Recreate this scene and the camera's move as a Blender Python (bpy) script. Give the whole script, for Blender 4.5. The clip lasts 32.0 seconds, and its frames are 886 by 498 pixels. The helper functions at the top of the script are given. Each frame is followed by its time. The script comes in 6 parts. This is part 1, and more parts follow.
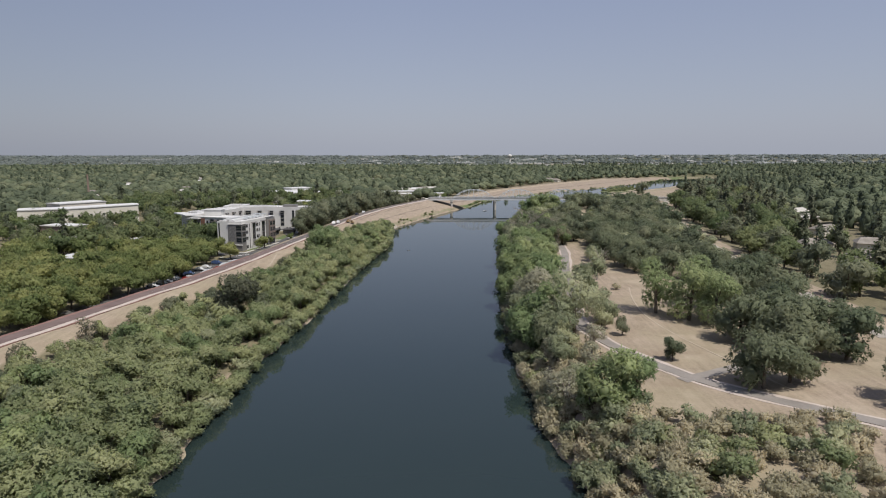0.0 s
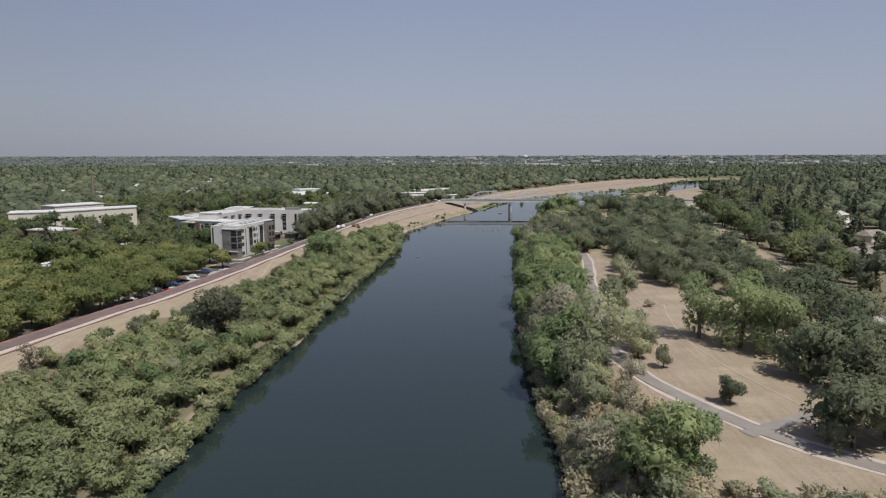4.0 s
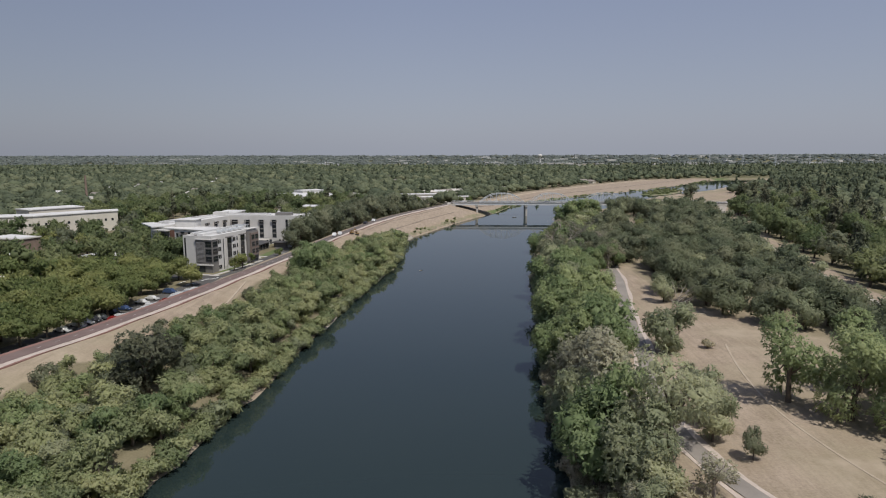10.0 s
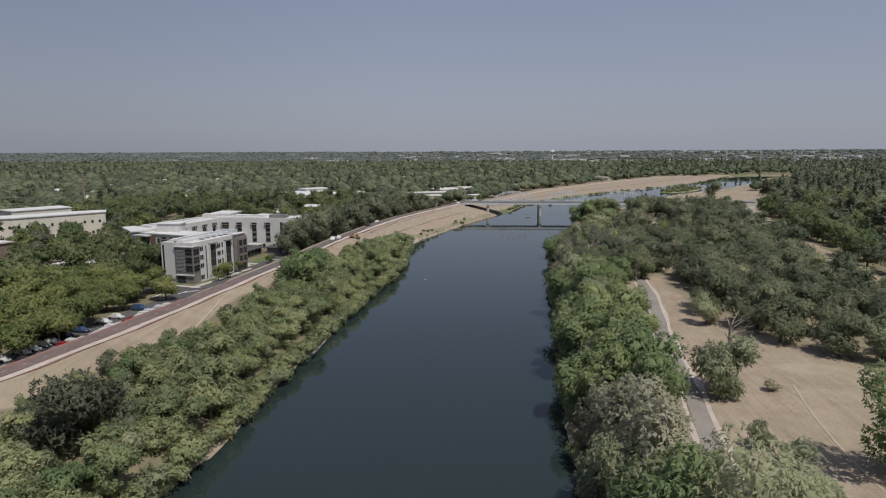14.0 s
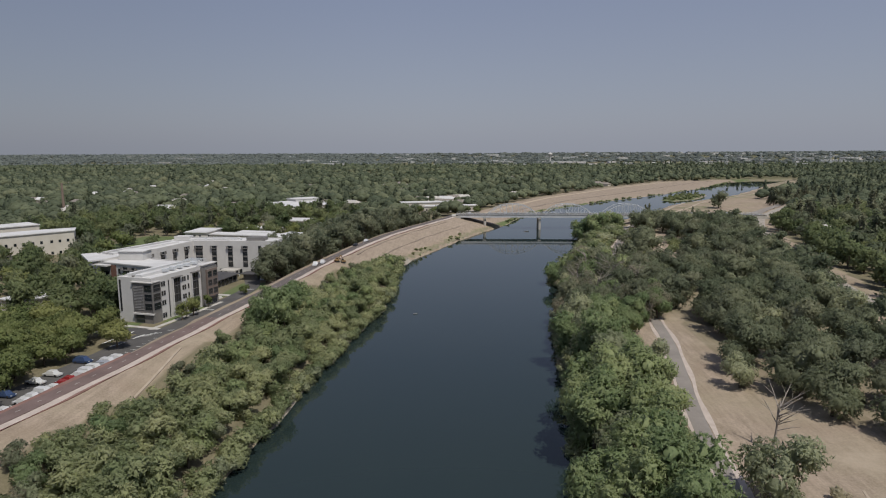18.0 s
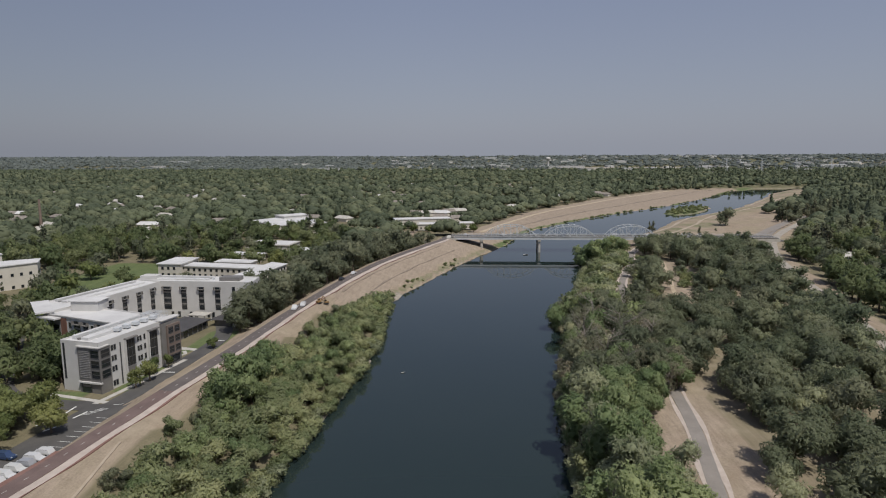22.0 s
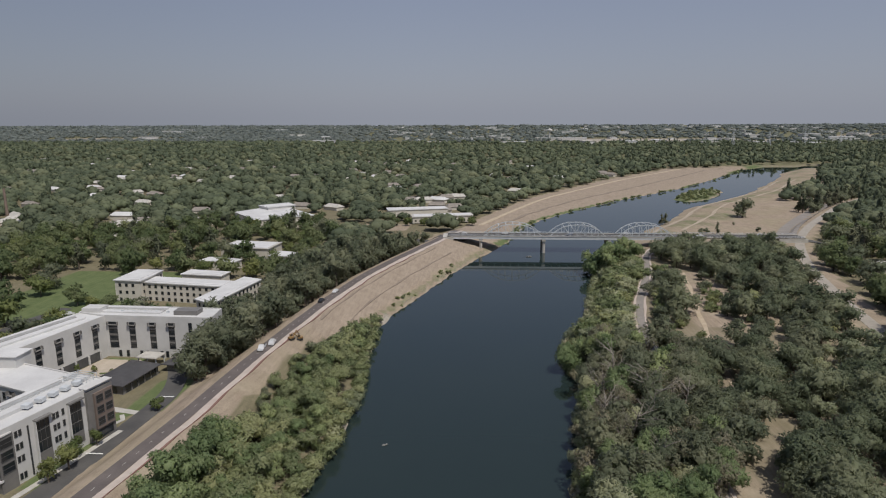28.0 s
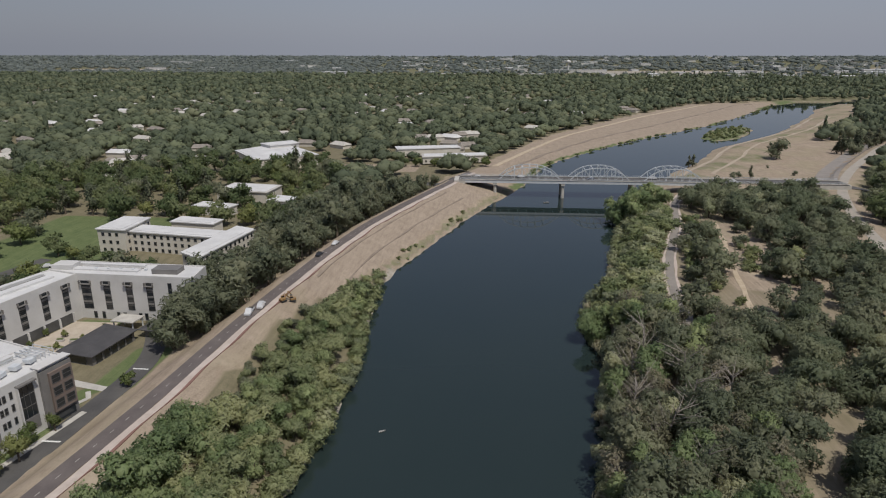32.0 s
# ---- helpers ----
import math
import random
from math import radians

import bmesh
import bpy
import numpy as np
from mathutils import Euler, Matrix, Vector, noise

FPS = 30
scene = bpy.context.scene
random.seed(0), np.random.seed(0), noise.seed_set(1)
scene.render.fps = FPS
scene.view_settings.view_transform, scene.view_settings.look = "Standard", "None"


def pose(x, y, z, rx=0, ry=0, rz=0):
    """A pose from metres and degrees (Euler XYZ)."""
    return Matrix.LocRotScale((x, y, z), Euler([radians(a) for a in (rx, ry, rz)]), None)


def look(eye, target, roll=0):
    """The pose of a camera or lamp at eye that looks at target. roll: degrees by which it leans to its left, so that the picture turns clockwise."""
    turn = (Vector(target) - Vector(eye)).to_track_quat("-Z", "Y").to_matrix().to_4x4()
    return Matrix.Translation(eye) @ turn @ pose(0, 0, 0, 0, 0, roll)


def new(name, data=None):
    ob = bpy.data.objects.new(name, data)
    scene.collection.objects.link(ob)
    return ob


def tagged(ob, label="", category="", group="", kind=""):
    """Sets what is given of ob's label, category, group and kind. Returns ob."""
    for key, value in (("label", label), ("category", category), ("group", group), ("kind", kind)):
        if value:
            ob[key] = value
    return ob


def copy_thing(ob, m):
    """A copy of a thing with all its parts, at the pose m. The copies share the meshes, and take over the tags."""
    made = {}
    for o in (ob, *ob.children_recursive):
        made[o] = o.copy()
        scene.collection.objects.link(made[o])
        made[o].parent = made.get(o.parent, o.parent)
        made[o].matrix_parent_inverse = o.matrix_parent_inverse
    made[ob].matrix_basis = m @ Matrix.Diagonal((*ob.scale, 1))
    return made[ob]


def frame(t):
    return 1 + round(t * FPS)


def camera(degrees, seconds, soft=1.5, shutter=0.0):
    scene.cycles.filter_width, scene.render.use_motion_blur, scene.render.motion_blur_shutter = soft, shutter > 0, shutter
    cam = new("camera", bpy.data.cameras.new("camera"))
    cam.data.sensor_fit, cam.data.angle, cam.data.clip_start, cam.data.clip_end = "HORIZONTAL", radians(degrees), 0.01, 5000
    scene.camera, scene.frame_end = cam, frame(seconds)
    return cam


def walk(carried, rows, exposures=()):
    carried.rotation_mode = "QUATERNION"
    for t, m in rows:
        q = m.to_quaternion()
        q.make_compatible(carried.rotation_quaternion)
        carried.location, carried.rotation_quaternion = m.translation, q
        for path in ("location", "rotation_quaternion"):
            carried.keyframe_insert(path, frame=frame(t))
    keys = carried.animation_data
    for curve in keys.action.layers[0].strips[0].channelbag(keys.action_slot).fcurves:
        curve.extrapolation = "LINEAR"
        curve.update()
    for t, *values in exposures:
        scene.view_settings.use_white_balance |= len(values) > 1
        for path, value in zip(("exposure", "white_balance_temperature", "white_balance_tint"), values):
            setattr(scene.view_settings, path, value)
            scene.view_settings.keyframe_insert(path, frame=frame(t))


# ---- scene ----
cam = camera(69.65, 32.0, soft=1.1)

# seconds, x, y, z, yaw, pitch, lean
ROWS = [
    (0.0, 0.00, -0.00, 52.66, -0.00, -8.53, -0.10),
    (0.5, 0.25, 3.07, 52.56, 0.43, -8.64, -0.06),
    (1.0, 0.49, 6.14, 52.47, 0.83, -8.65, -0.04),
    (1.5, 0.74, 9.22, 52.37, 0.94, -8.63, -0.05),
    (2.0, 0.97, 12.36, 52.27, 0.90, -8.60, -0.07),
    (2.5, 1.19, 15.56, 52.17, 0.91, -8.54, -0.09),
    (3.0, 1.41, 18.79, 52.06, 0.81, -8.50, -0.12),
    (3.5, 1.61, 22.07, 51.96, 0.95, -8.48, -0.14),
    (4.5, 2.02, 28.73, 51.83, 1.94, -8.41, -0.14),
    (5.5, 2.42, 35.55, 51.77, 2.87, -8.37, -0.18),
    (6.0, 2.60, 38.96, 51.76, 2.85, -8.37, -0.21),
    (6.5, 2.76, 42.35, 51.74, 2.79, -8.36, -0.28),
    (7.0, 2.90, 45.73, 51.74, 2.79, -8.36, -0.29),
    (7.5, 3.04, 49.11, 51.74, 2.77, -8.32, -0.29),
    (8.0, 3.17, 52.48, 51.74, 2.73, -8.34, -0.25),
    (8.5, 3.30, 55.84, 51.77, 2.67, -8.40, -0.20),
    (9.0, 3.43, 59.18, 51.81, 2.65, -8.43, -0.21),
    (9.5, 3.55, 62.54, 51.84, 2.63, -8.50, -0.17),
    (10.0, 3.65, 65.93, 51.85, 2.57, -8.52, -0.15),
    (10.5, 3.70, 69.37, 51.81, 2.50, -8.54, -0.12),
    (11.0, 3.73, 72.86, 51.73, 2.50, -8.57, -0.18),
    (11.5, 3.76, 76.35, 51.67, 2.44, -8.64, -0.16),
    (12.0, 3.79, 79.82, 51.66, 2.42, -8.70, -0.16),
    (12.5, 3.84, 83.26, 51.70, 2.47, -8.73, -0.20),
    (13.0, 3.89, 86.70, 51.75, 2.62, -8.75, -0.24),
    (13.5, 3.95, 90.11, 51.89, 3.28, -8.82, -0.24),
    (14.0, 4.01, 93.49, 52.16, 3.56, -8.86, -0.28),
    (14.5, 4.09, 96.81, 52.57, 3.51, -8.89, -0.27),
    (15.5, 4.25, 103.37, 53.72, 3.52, -8.85, -0.27),
    (16.5, 4.40, 109.88, 55.54, 3.39, -8.80, -0.26),
    (17.0, 4.47, 113.11, 56.71, 3.34, -8.85, -0.23),
    (17.5, 4.52, 116.35, 58.00, 3.33, -8.87, -0.25),
    (18.0, 4.57, 119.64, 59.35, 3.33, -8.81, -0.29),
    (18.5, 4.59, 122.99, 60.78, 3.28, -8.71, -0.26),
    (19.0, 4.60, 126.38, 62.30, 3.22, -8.76, -0.26),
    (19.5, 4.61, 129.80, 63.87, 3.15, -8.73, -0.31),
    (20.0, 4.67, 133.22, 65.43, 3.15, -8.71, -0.30),
    (20.5, 4.78, 136.67, 66.97, 3.15, -8.72, -0.31),
    (21.0, 4.93, 140.14, 68.51, 3.13, -8.70, -0.30),
    (21.5, 5.09, 143.62, 70.07, 3.10, -8.67, -0.27),
    (22.0, 5.24, 147.08, 71.66, 3.11, -8.73, -0.26),
    (22.5, 5.40, 150.53, 73.30, 3.13, -8.77, -0.23),
    (23.0, 5.56, 153.97, 74.99, 3.12, -8.79, -0.25),
    (23.5, 5.71, 157.42, 76.66, 3.11, -8.82, -0.23),
    (24.0, 5.81, 160.89, 78.26, 3.10, -8.84, -0.23),
    (24.5, 5.85, 164.41, 79.83, 3.05, -8.80, -0.24),
    (25.0, 5.85, 167.95, 81.38, 3.07, -8.72, -0.23),
    (25.5, 5.82, 171.49, 82.81, 3.09, -8.79, -0.21),
    (26.5, 5.71, 178.51, 84.95, 3.09, -8.88, -0.24),
    (27.5, 5.50, 185.45, 86.26, 3.09, -9.40, -0.28),
    (28.0, 5.42, 188.89, 86.68, 3.06, -11.61, -0.20),
    (28.5, 5.36, 192.32, 86.89, 3.05, -13.72, -0.16),
    (29.0, 5.32, 195.74, 86.90, 3.06, -15.15, -0.11),
    (29.5, 5.30, 199.13, 86.84, 3.06, -15.15, -0.12),
    (30.0, 5.30, 202.49, 86.84, 3.07, -15.99, -0.13),
    (30.5, 5.34, 205.81, 86.91, 3.07, -17.29, -0.07),
    (31.0, 5.40, 209.10, 87.00, 3.23, -17.48, -0.03),
    (31.5, 5.47, 212.37, 87.09, 3.77, -17.47, -0.01),
    (32.0, 5.54, 215.64, 87.18, 4.36, -17.48, -0.04),
]
walk(cam, [(t, pose(x, y, z, 90 + pitch, -lean, yaw)) for t, x, y, z, yaw, pitch, lean in ROWS],
     [(0, 0.63), (3, 0.58), (6, 0.51), (9, 0.45), (13, 0.38), (19, 0.26), (25, 0.27), (28, 0.25), (32, 0.22)])

# ---- light ----
SUN_EL, SUN_AZ = radians(61), radians(141)
SUN_DIR = Vector((math.sin(SUN_AZ) * math.cos(SUN_EL), math.cos(SUN_AZ) * math.cos(SUN_EL), math.sin(SUN_EL)))
world = bpy.data.worlds.new("world")
scene.world = world
world.use_nodes = True
sky = world.node_tree.nodes.new("ShaderNodeTexSky")
sky.sky_type, sky.sun_disc = "NISHITA", False
sky.sun_elevation, sky.sun_rotation = SUN_EL, SUN_AZ
sky.air_density, sky.dust_density, sky.ozone_density, sky.altitude = 1.0, 2.0, 1.0, 20
# summer haze evens the sky out to a pale grey-blue
background = world.node_tree.nodes["Background"]
background.inputs["Strength"].default_value = 0.10
haze = world.node_tree.nodes.new("ShaderNodeMix")
haze.data_type = "RGBA"
haze.inputs[0].default_value = 0.86
up = world.node_tree.nodes.new("ShaderNodeSeparateXYZ")
height = world.node_tree.nodes.new("ShaderNodeMapRange")
height.inputs[1].default_value, height.inputs[2].default_value = 0.0, 0.32
pale = world.node_tree.nodes.new("ShaderNodeMix")
pale.data_type = "RGBA"
pale.inputs[6].default_value = (2.50, 2.68, 3.20, 1)
pale.inputs[7].default_value = (1.60, 1.90, 2.92, 1)
coords = world.node_tree.nodes.new("ShaderNodeTexCoord")
world.node_tree.links.new(coords.outputs["Generated"], up.inputs[0])
world.node_tree.links.new(up.outputs["Z"], height.inputs[0])
world.node_tree.links.new(height.outputs[0], pale.inputs[0])
# the haze is brighter towards the sun's side and dims away from it
sunward = world.node_tree.nodes.new("ShaderNodeMapRange")
sunward.interpolation_type = "SMOOTHSTEP"
sunward.inputs[1].default_value, sunward.inputs[2].default_value = -0.75, -0.05
sunward.inputs[3].default_value, sunward.inputs[4].default_value = 0.77, 0.98
world.node_tree.links.new(up.outputs["X"], sunward.inputs[0])
dimmed = world.node_tree.nodes.new("ShaderNodeVectorMath")
dimmed.operation = "SCALE"
world.node_tree.links.new(pale.outputs[2], dimmed.inputs[0])
world.node_tree.links.new(sunward.outputs[0], dimmed.inputs["Scale"])
world.node_tree.links.new(dimmed.outputs[0], haze.inputs[7])
world.node_tree.links.new(sky.outputs["Color"], haze.inputs[6])
world.node_tree.links.new(haze.outputs[2], background.inputs["Color"])
sun_data = bpy.data.lights.new("sun", "SUN")
sun_data.energy, sun_data.angle, sun_data.color = 2.9, radians(0.6), (1.0, 0.95, 0.87)
sun = new("sun", sun_data)
sun.matrix_world = look(SUN_DIR * 300, (0, 0, 0))


# ---- materials ----
def material(name, colour, rough=0.8, metal=0.0, spec=0.5):
    m = bpy.data.materials.new(name)
    m.use_nodes = True
    b = m.node_tree.nodes["Principled BSDF"]
    b.inputs["Base Color"].default_value = (*colour, 1)
    b.inputs["Roughness"].default_value = rough
    b.inputs["Metallic"].default_value = metal
    b.inputs["Specular IOR Level"].default_value = spec
    return m


def node(m, kind, **values):
    n = m.node_tree.nodes.new(kind)
    for key, value in values.items():
        n.inputs[key].default_value = value
    return n


def link(m, a, b):
    m.node_tree.links.new(a, b)


def place(m, space="Object"):
    return node(m, "ShaderNodeTexCoord").outputs[space]


def noise_of(m, scale, detail=4.0, space="Object"):
    n = node(m, "ShaderNodeTexNoise", Scale=scale, Detail=detail, Roughness=0.6)
    link(m, place(m, space), n.inputs["Vector"])
    return n.outputs["Fac"]


def blend(m, fac, a, b):
    n = m.node_tree.nodes.new("ShaderNodeMix")
    n.data_type = "RGBA"
    for value, socket in ((fac, n.inputs[0]), (a, n.inputs[6]), (b, n.inputs[7])):
        if hasattr(value, "is_linked"):
            link(m, value, socket)
        else:
            socket.default_value = (*value, 1) if isinstance(value, tuple) else value
    return n.outputs[2]


def span(m, value, lo, hi, a=0.0, b=1.0):
    n = node(m, "ShaderNodeMapRange")
    n.inputs[1].default_value, n.inputs[2].default_value = lo, hi
    n.inputs[3].default_value, n.inputs[4].default_value = a, b
    link(m, value, n.inputs[0])
    return n.outputs[0]


def arith(m, op, a, b):
    n = m.node_tree.nodes.new("ShaderNodeMath")
    n.operation = op
    for value, socket in ((a, n.inputs[0]), (b, n.inputs[1])):
        if hasattr(value, "is_linked"):
            link(m, value, socket)
        else:
            socket.default_value = value
    return n.outputs[0]


def relief(m, height, strength, distance):
    n = node(m, "ShaderNodeBump", Strength=strength, Distance=distance)
    link(m, height, n.inputs["Height"])
    link(m, n.outputs["Normal"], m.node_tree.nodes["Principled BSDF"].inputs["Normal"])


def worn(name, dark, light, rough=0.85, scale=0.6, fine=8.0, bump=0.02, metal=0.0):
    """A surface that varies at two scales between two colours, with a fine relief."""
    m = material(name, light, rough, metal)
    coarse, grain = noise_of(m, scale), noise_of(m, fine, 3.0)
    mixed = arith(m, "ADD", arith(m, "MULTIPLY", coarse, 0.65), arith(m, "MULTIPLY", grain, 0.35))
    link(m, blend(m, span(m, mixed, 0.33, 0.67), dark, light), m.node_tree.nodes["Principled BSDF"].inputs["Base Color"])
    if bump:
        relief(m, grain, 0.5, bump)
    return m


def leafy(name, dark, light, dry, glow=0.56):
    """Foliage: leaf clumps vary one by one, tree by tree and across a crown; some light comes through."""
    m = material(name, light, 0.65, 0, 0.25)
    b = m.node_tree.nodes["Principled BSDF"]
    island = node(m, "ShaderNodeNewGeometry").outputs["Random Per Island"]
    tree = node(m, "ShaderNodeObjectInfo").outputs["Random"]
    crown = noise_of(m, 0.35, 2.0)
    c = blend(m, island, dark, light)
    c = blend(m, arith(m, "MULTIPLY", span(m, crown, 0.45, 0.75), 0.55), c, dry)
    c = blend(m, arith(m, "MULTIPLY", tree, 0.35), c, dry)
    bright = node(m, "ShaderNodeHueSaturation", Saturation=1.0)
    link(m, span(m, tree, 0, 1, 0.8, 1.2), bright.inputs["Value"])
    link(m, span(m, tree, 0, 1, 0.515, 0.485), bright.inputs["Hue"])
    link(m, c, bright.inputs["Color"])
    link(m, bright.outputs["Color"], b.inputs["Base Color"])
    through_leaf = node(m, "ShaderNodeBsdfTranslucent")
    link(m, bright.outputs["Color"], through_leaf.inputs["Color"])
    mix = node(m, "ShaderNodeMixShader", Fac=glow)
    link(m, b.outputs["BSDF"], mix.inputs[1])
    link(m, through_leaf.outputs["BSDF"], mix.inputs[2])
    link(m, mix.outputs["Shader"], m.node_tree.nodes["Material Output"].inputs["Surface"])
    return m


def woods(name, dark, light, warm):
    """Far woods: every tree carries its own tint, every clump its own shade."""
    m = material(name, light, 0.7, 0, 0.2)
    island = node(m, "ShaderNodeNewGeometry").outputs["Random Per Island"]
    tint = node(m, "ShaderNodeAttribute")
    tint.attribute_name = "tint"
    wide = noise_of(m, 0.006, 3.0)
    c = blend(m, arith(m, "ADD", arith(m, "MULTIPLY", island, 0.25), arith(m, "MULTIPLY", tint.outputs["Fac"], 0.75)), dark, light)
    c = blend(m, arith(m, "MULTIPLY", span(m, wide, 0.4, 0.7), arith(m, "MULTIPLY", tint.outputs["Fac"], 0.8)), c, warm)
    b = m.node_tree.nodes["Principled BSDF"]
    link(m, c, b.inputs["Base Color"])
    through_leaf = node(m, "ShaderNodeBsdfTranslucent")
    link(m, c, through_leaf.inputs["Color"])
    mix = node(m, "ShaderNodeMixShader", Fac=0.4)
    link(m, b.outputs["BSDF"], mix.inputs[1])
    link(m, through_leaf.outputs["BSDF"], mix.inputs[2])
    link(m, mix.outputs["Shader"], m.node_tree.nodes["Material Output"].inputs["Surface"])
    return m


def ground_material():
    m = material("ground", (0.3, 0.24, 0.16), 0.95, 0, 0.1)
    broad, mid, fine = noise_of(m, 0.035), noise_of(m, 0.22, 5.0), noise_of(m, 2.5, 4.0)

    def zone(name):
        n = node(m, "ShaderNodeAttribute")
        n.attribute_name = name
        wobble = arith(m, "ADD", arith(m, "MULTIPLY", mid, 0.55), arith(m, "MULTIPLY", fine, 0.25))
        return span(m, arith(m, "ADD", n.outputs["Fac"], wobble), 0.72, 1.05)

    # mown streaks run along the valley
    stretch = node(m, "ShaderNodeMapping")
    stretch.inputs["Scale"].default_value = (1.0, 0.09, 1.0)
    stretch.inputs["Rotation"].default_value = (0, 0, radians(10))
    link(m, place(m), stretch.inputs["Vector"])
    streak = node(m, "ShaderNodeTexNoise", Scale=0.9, Detail=4.0, Roughness=0.65)
    link(m, stretch.outputs["Vector"], streak.inputs["Vector"])
    grain = arith(m, "ADD", arith(m, "MULTIPLY", mid, 0.3), arith(m, "MULTIPLY", fine, 0.35))
    grain = arith(m, "ADD", grain, arith(m, "MULTIPLY", streak.outputs["Fac"], 0.35))
    c = blend(m, span(m, grain, 0.36, 0.64), (0.205, 0.165, 0.122), (0.385, 0.312, 0.245))
    c = blend(m, span(m, broad, 0.42, 0.66, 0, 0.6), c, (0.27, 0.235, 0.155))
    # worn and trodden patches
    c = blend(m, span(m, noise_of(m, 0.11, 5.0), 0.52, 0.70, 0, 0.55), c, (0.21, 0.16, 0.115))
    c = blend(m, span(m, noise_of(m, 0.07, 6.0), 0.56, 0.72, 0, 0.6), c, (0.42, 0.35, 0.275))
    c = blend(m, zone("forest"), c, blend(m, span(m, grain, 0.36, 0.64), (0.12, 0.11, 0.07), (0.22, 0.19, 0.125)))
    c = blend(m, zone("bare"), c, blend(m, span(m, grain, 0.36, 0.64), (0.22, 0.175, 0.135), (0.36, 0.298, 0.235)))
    c = blend(m, zone("gravel"), c, blend(m, span(m, grain, 0.36, 0.64), (0.22, 0.20, 0.17), (0.42, 0.38, 0.32)))
    c = blend(m, zone("lawn"), c, blend(m, span(m, grain, 0.36, 0.64), (0.075, 0.105, 0.045), (0.15, 0.175, 0.08)))
    link(m, c, m.node_tree.nodes["Principled BSDF"].inputs["Base Color"])
    relief(m, grain, 0.6, 0.25)
    return m


def water_material():
    m = material("water", (0.008, 0.017, 0.019), 0.04, 0, 0.5)
    b = m.node_tree.nodes["Principled BSDF"]
    b.inputs["IOR"].default_value = 1.33
    silt = noise_of(m, 0.02, 3.0)
    link(m, blend(m, silt, (0.015, 0.0255, 0.0262), (0.020, 0.0305, 0.029)), b.inputs["Base Color"])
    drift = noise_of(m, 0.03, 3.0)
    link(m, span(m, drift, 0.35, 0.7, 0.0, 0.07), b.inputs["Roughness"])
    relief(m, noise_of(m, 1.3, 3.0), 0.03, 0.04)
    return m


GROUND, WATER = ground_material(), water_material()
ASPHALT = worn("asphalt", (0.055, 0.053, 0.052), (0.10, 0.095, 0.09), 0.9, 0.15, 5.0)
TRAIL = worn("trail_asphalt", (0.088, 0.074, 0.070), (0.140, 0.118, 0.110), 0.9, 0.2, 5.0)
RED_TRAIL = worn("red_brown_trail", (0.110, 0.076, 0.068), (0.172, 0.122, 0.110), 0.9, 0.2, 5.0)
SHOULDER = worn("crushed_stone", (0.36, 0.30, 0.26), (0.50, 0.43, 0.38), 0.95, 0.3, 4.0)
PATH = worn("path_asphalt", (0.185, 0.166, 0.148), (0.265, 0.238, 0.214), 0.9, 0.2, 5.0)
DIRT_TRACK = worn("dirt_track", (0.33, 0.26, 0.18), (0.48, 0.40, 0.30), 0.95, 0.4, 4.0)
GRAVEL_ROAD = worn("gravel_road", (0.26, 0.235, 0.20), (0.36, 0.325, 0.28), 0.95, 0.3, 4.0)
FAINT_TRACK = worn("faint_track", (0.30, 0.245, 0.185), (0.40, 0.335, 0.262), 0.95, 0.4, 4.0)
GRADED = worn("graded_soil", (0.17, 0.135, 0.105), (0.26, 0.21, 0.165), 0.95, 0.3, 4.0)
STONE = worn("bank_stone", (0.18, 0.165, 0.14), (0.32, 0.30, 0.26), 0.9, 0.8, 5.0)
REDDISH = worn("red_soil_edge", (0.16, 0.086, 0.07), (0.24, 0.138, 0.115), 0.95, 0.3, 4.0)
CONCRETE = worn("concrete", (0.34, 0.32, 0.29), (0.50, 0.48, 0.44), 0.85, 0.4, 5.0)
BROWN_BRICK = worn("brown_brick", (0.16, 0.12, 0.095), (0.24, 0.18, 0.145), 0.9, 0.4, 6.0, 0.004)
STUCCO = worn("white_stucco", (0.45, 0.44, 0.425), (0.56, 0.55, 0.535), 0.85, 0.15, 6.0, 0.005)
CREAM = worn("cream_stucco", (0.50, 0.465, 0.40), (0.61, 0.575, 0.51), 0.85, 0.15, 6.0, 0.005)
GREY_PANEL = worn("grey_panel", (0.13, 0.125, 0.12), (0.20, 0.19, 0.18), 0.6, 0.3, 5.0, 0.003)
BRICK_PANEL = worn("brick_red_panel", (0.14, 0.07, 0.05), (0.22, 0.11, 0.08), 0.85, 0.4, 6.0, 0.004)
MEMBRANE = worn("roof_membrane", (0.46, 0.455, 0.45), (0.62, 0.615, 0.605), 0.7, 0.12, 3.0, 0.004)
BRONZE = worn("bronze_panel", (0.13, 0.10, 0.085), (0.19, 0.15, 0.13), 0.6, 0.3, 5.0, 0.003)
LOUVRE = worn("grey_louvre", (0.20, 0.195, 0.19), (0.29, 0.28, 0.275), 0.6, 0.4, 6.0, 0.003)
DARK_ROOF = worn("dark_standing_roof", (0.045, 0.043, 0.045), (0.075, 0.072, 0.073), 0.7, 0.3, 5.0)
SHINGLE = worn("shingle_roof", (0.16, 0.14, 0.12), (0.30, 0.27, 0.24), 0.9, 0.3, 4.0)
STEEL = worn("painted_steel", (0.42, 0.44, 0.46), (0.58, 0.60, 0.61), 0.5, 0.6, 8.0, 0.003)
DARK_STEEL = worn("dark_steel", (0.05, 0.05, 0.052), (0.09, 0.09, 0.09), 0.5, 0.6, 8.0, 0.003)
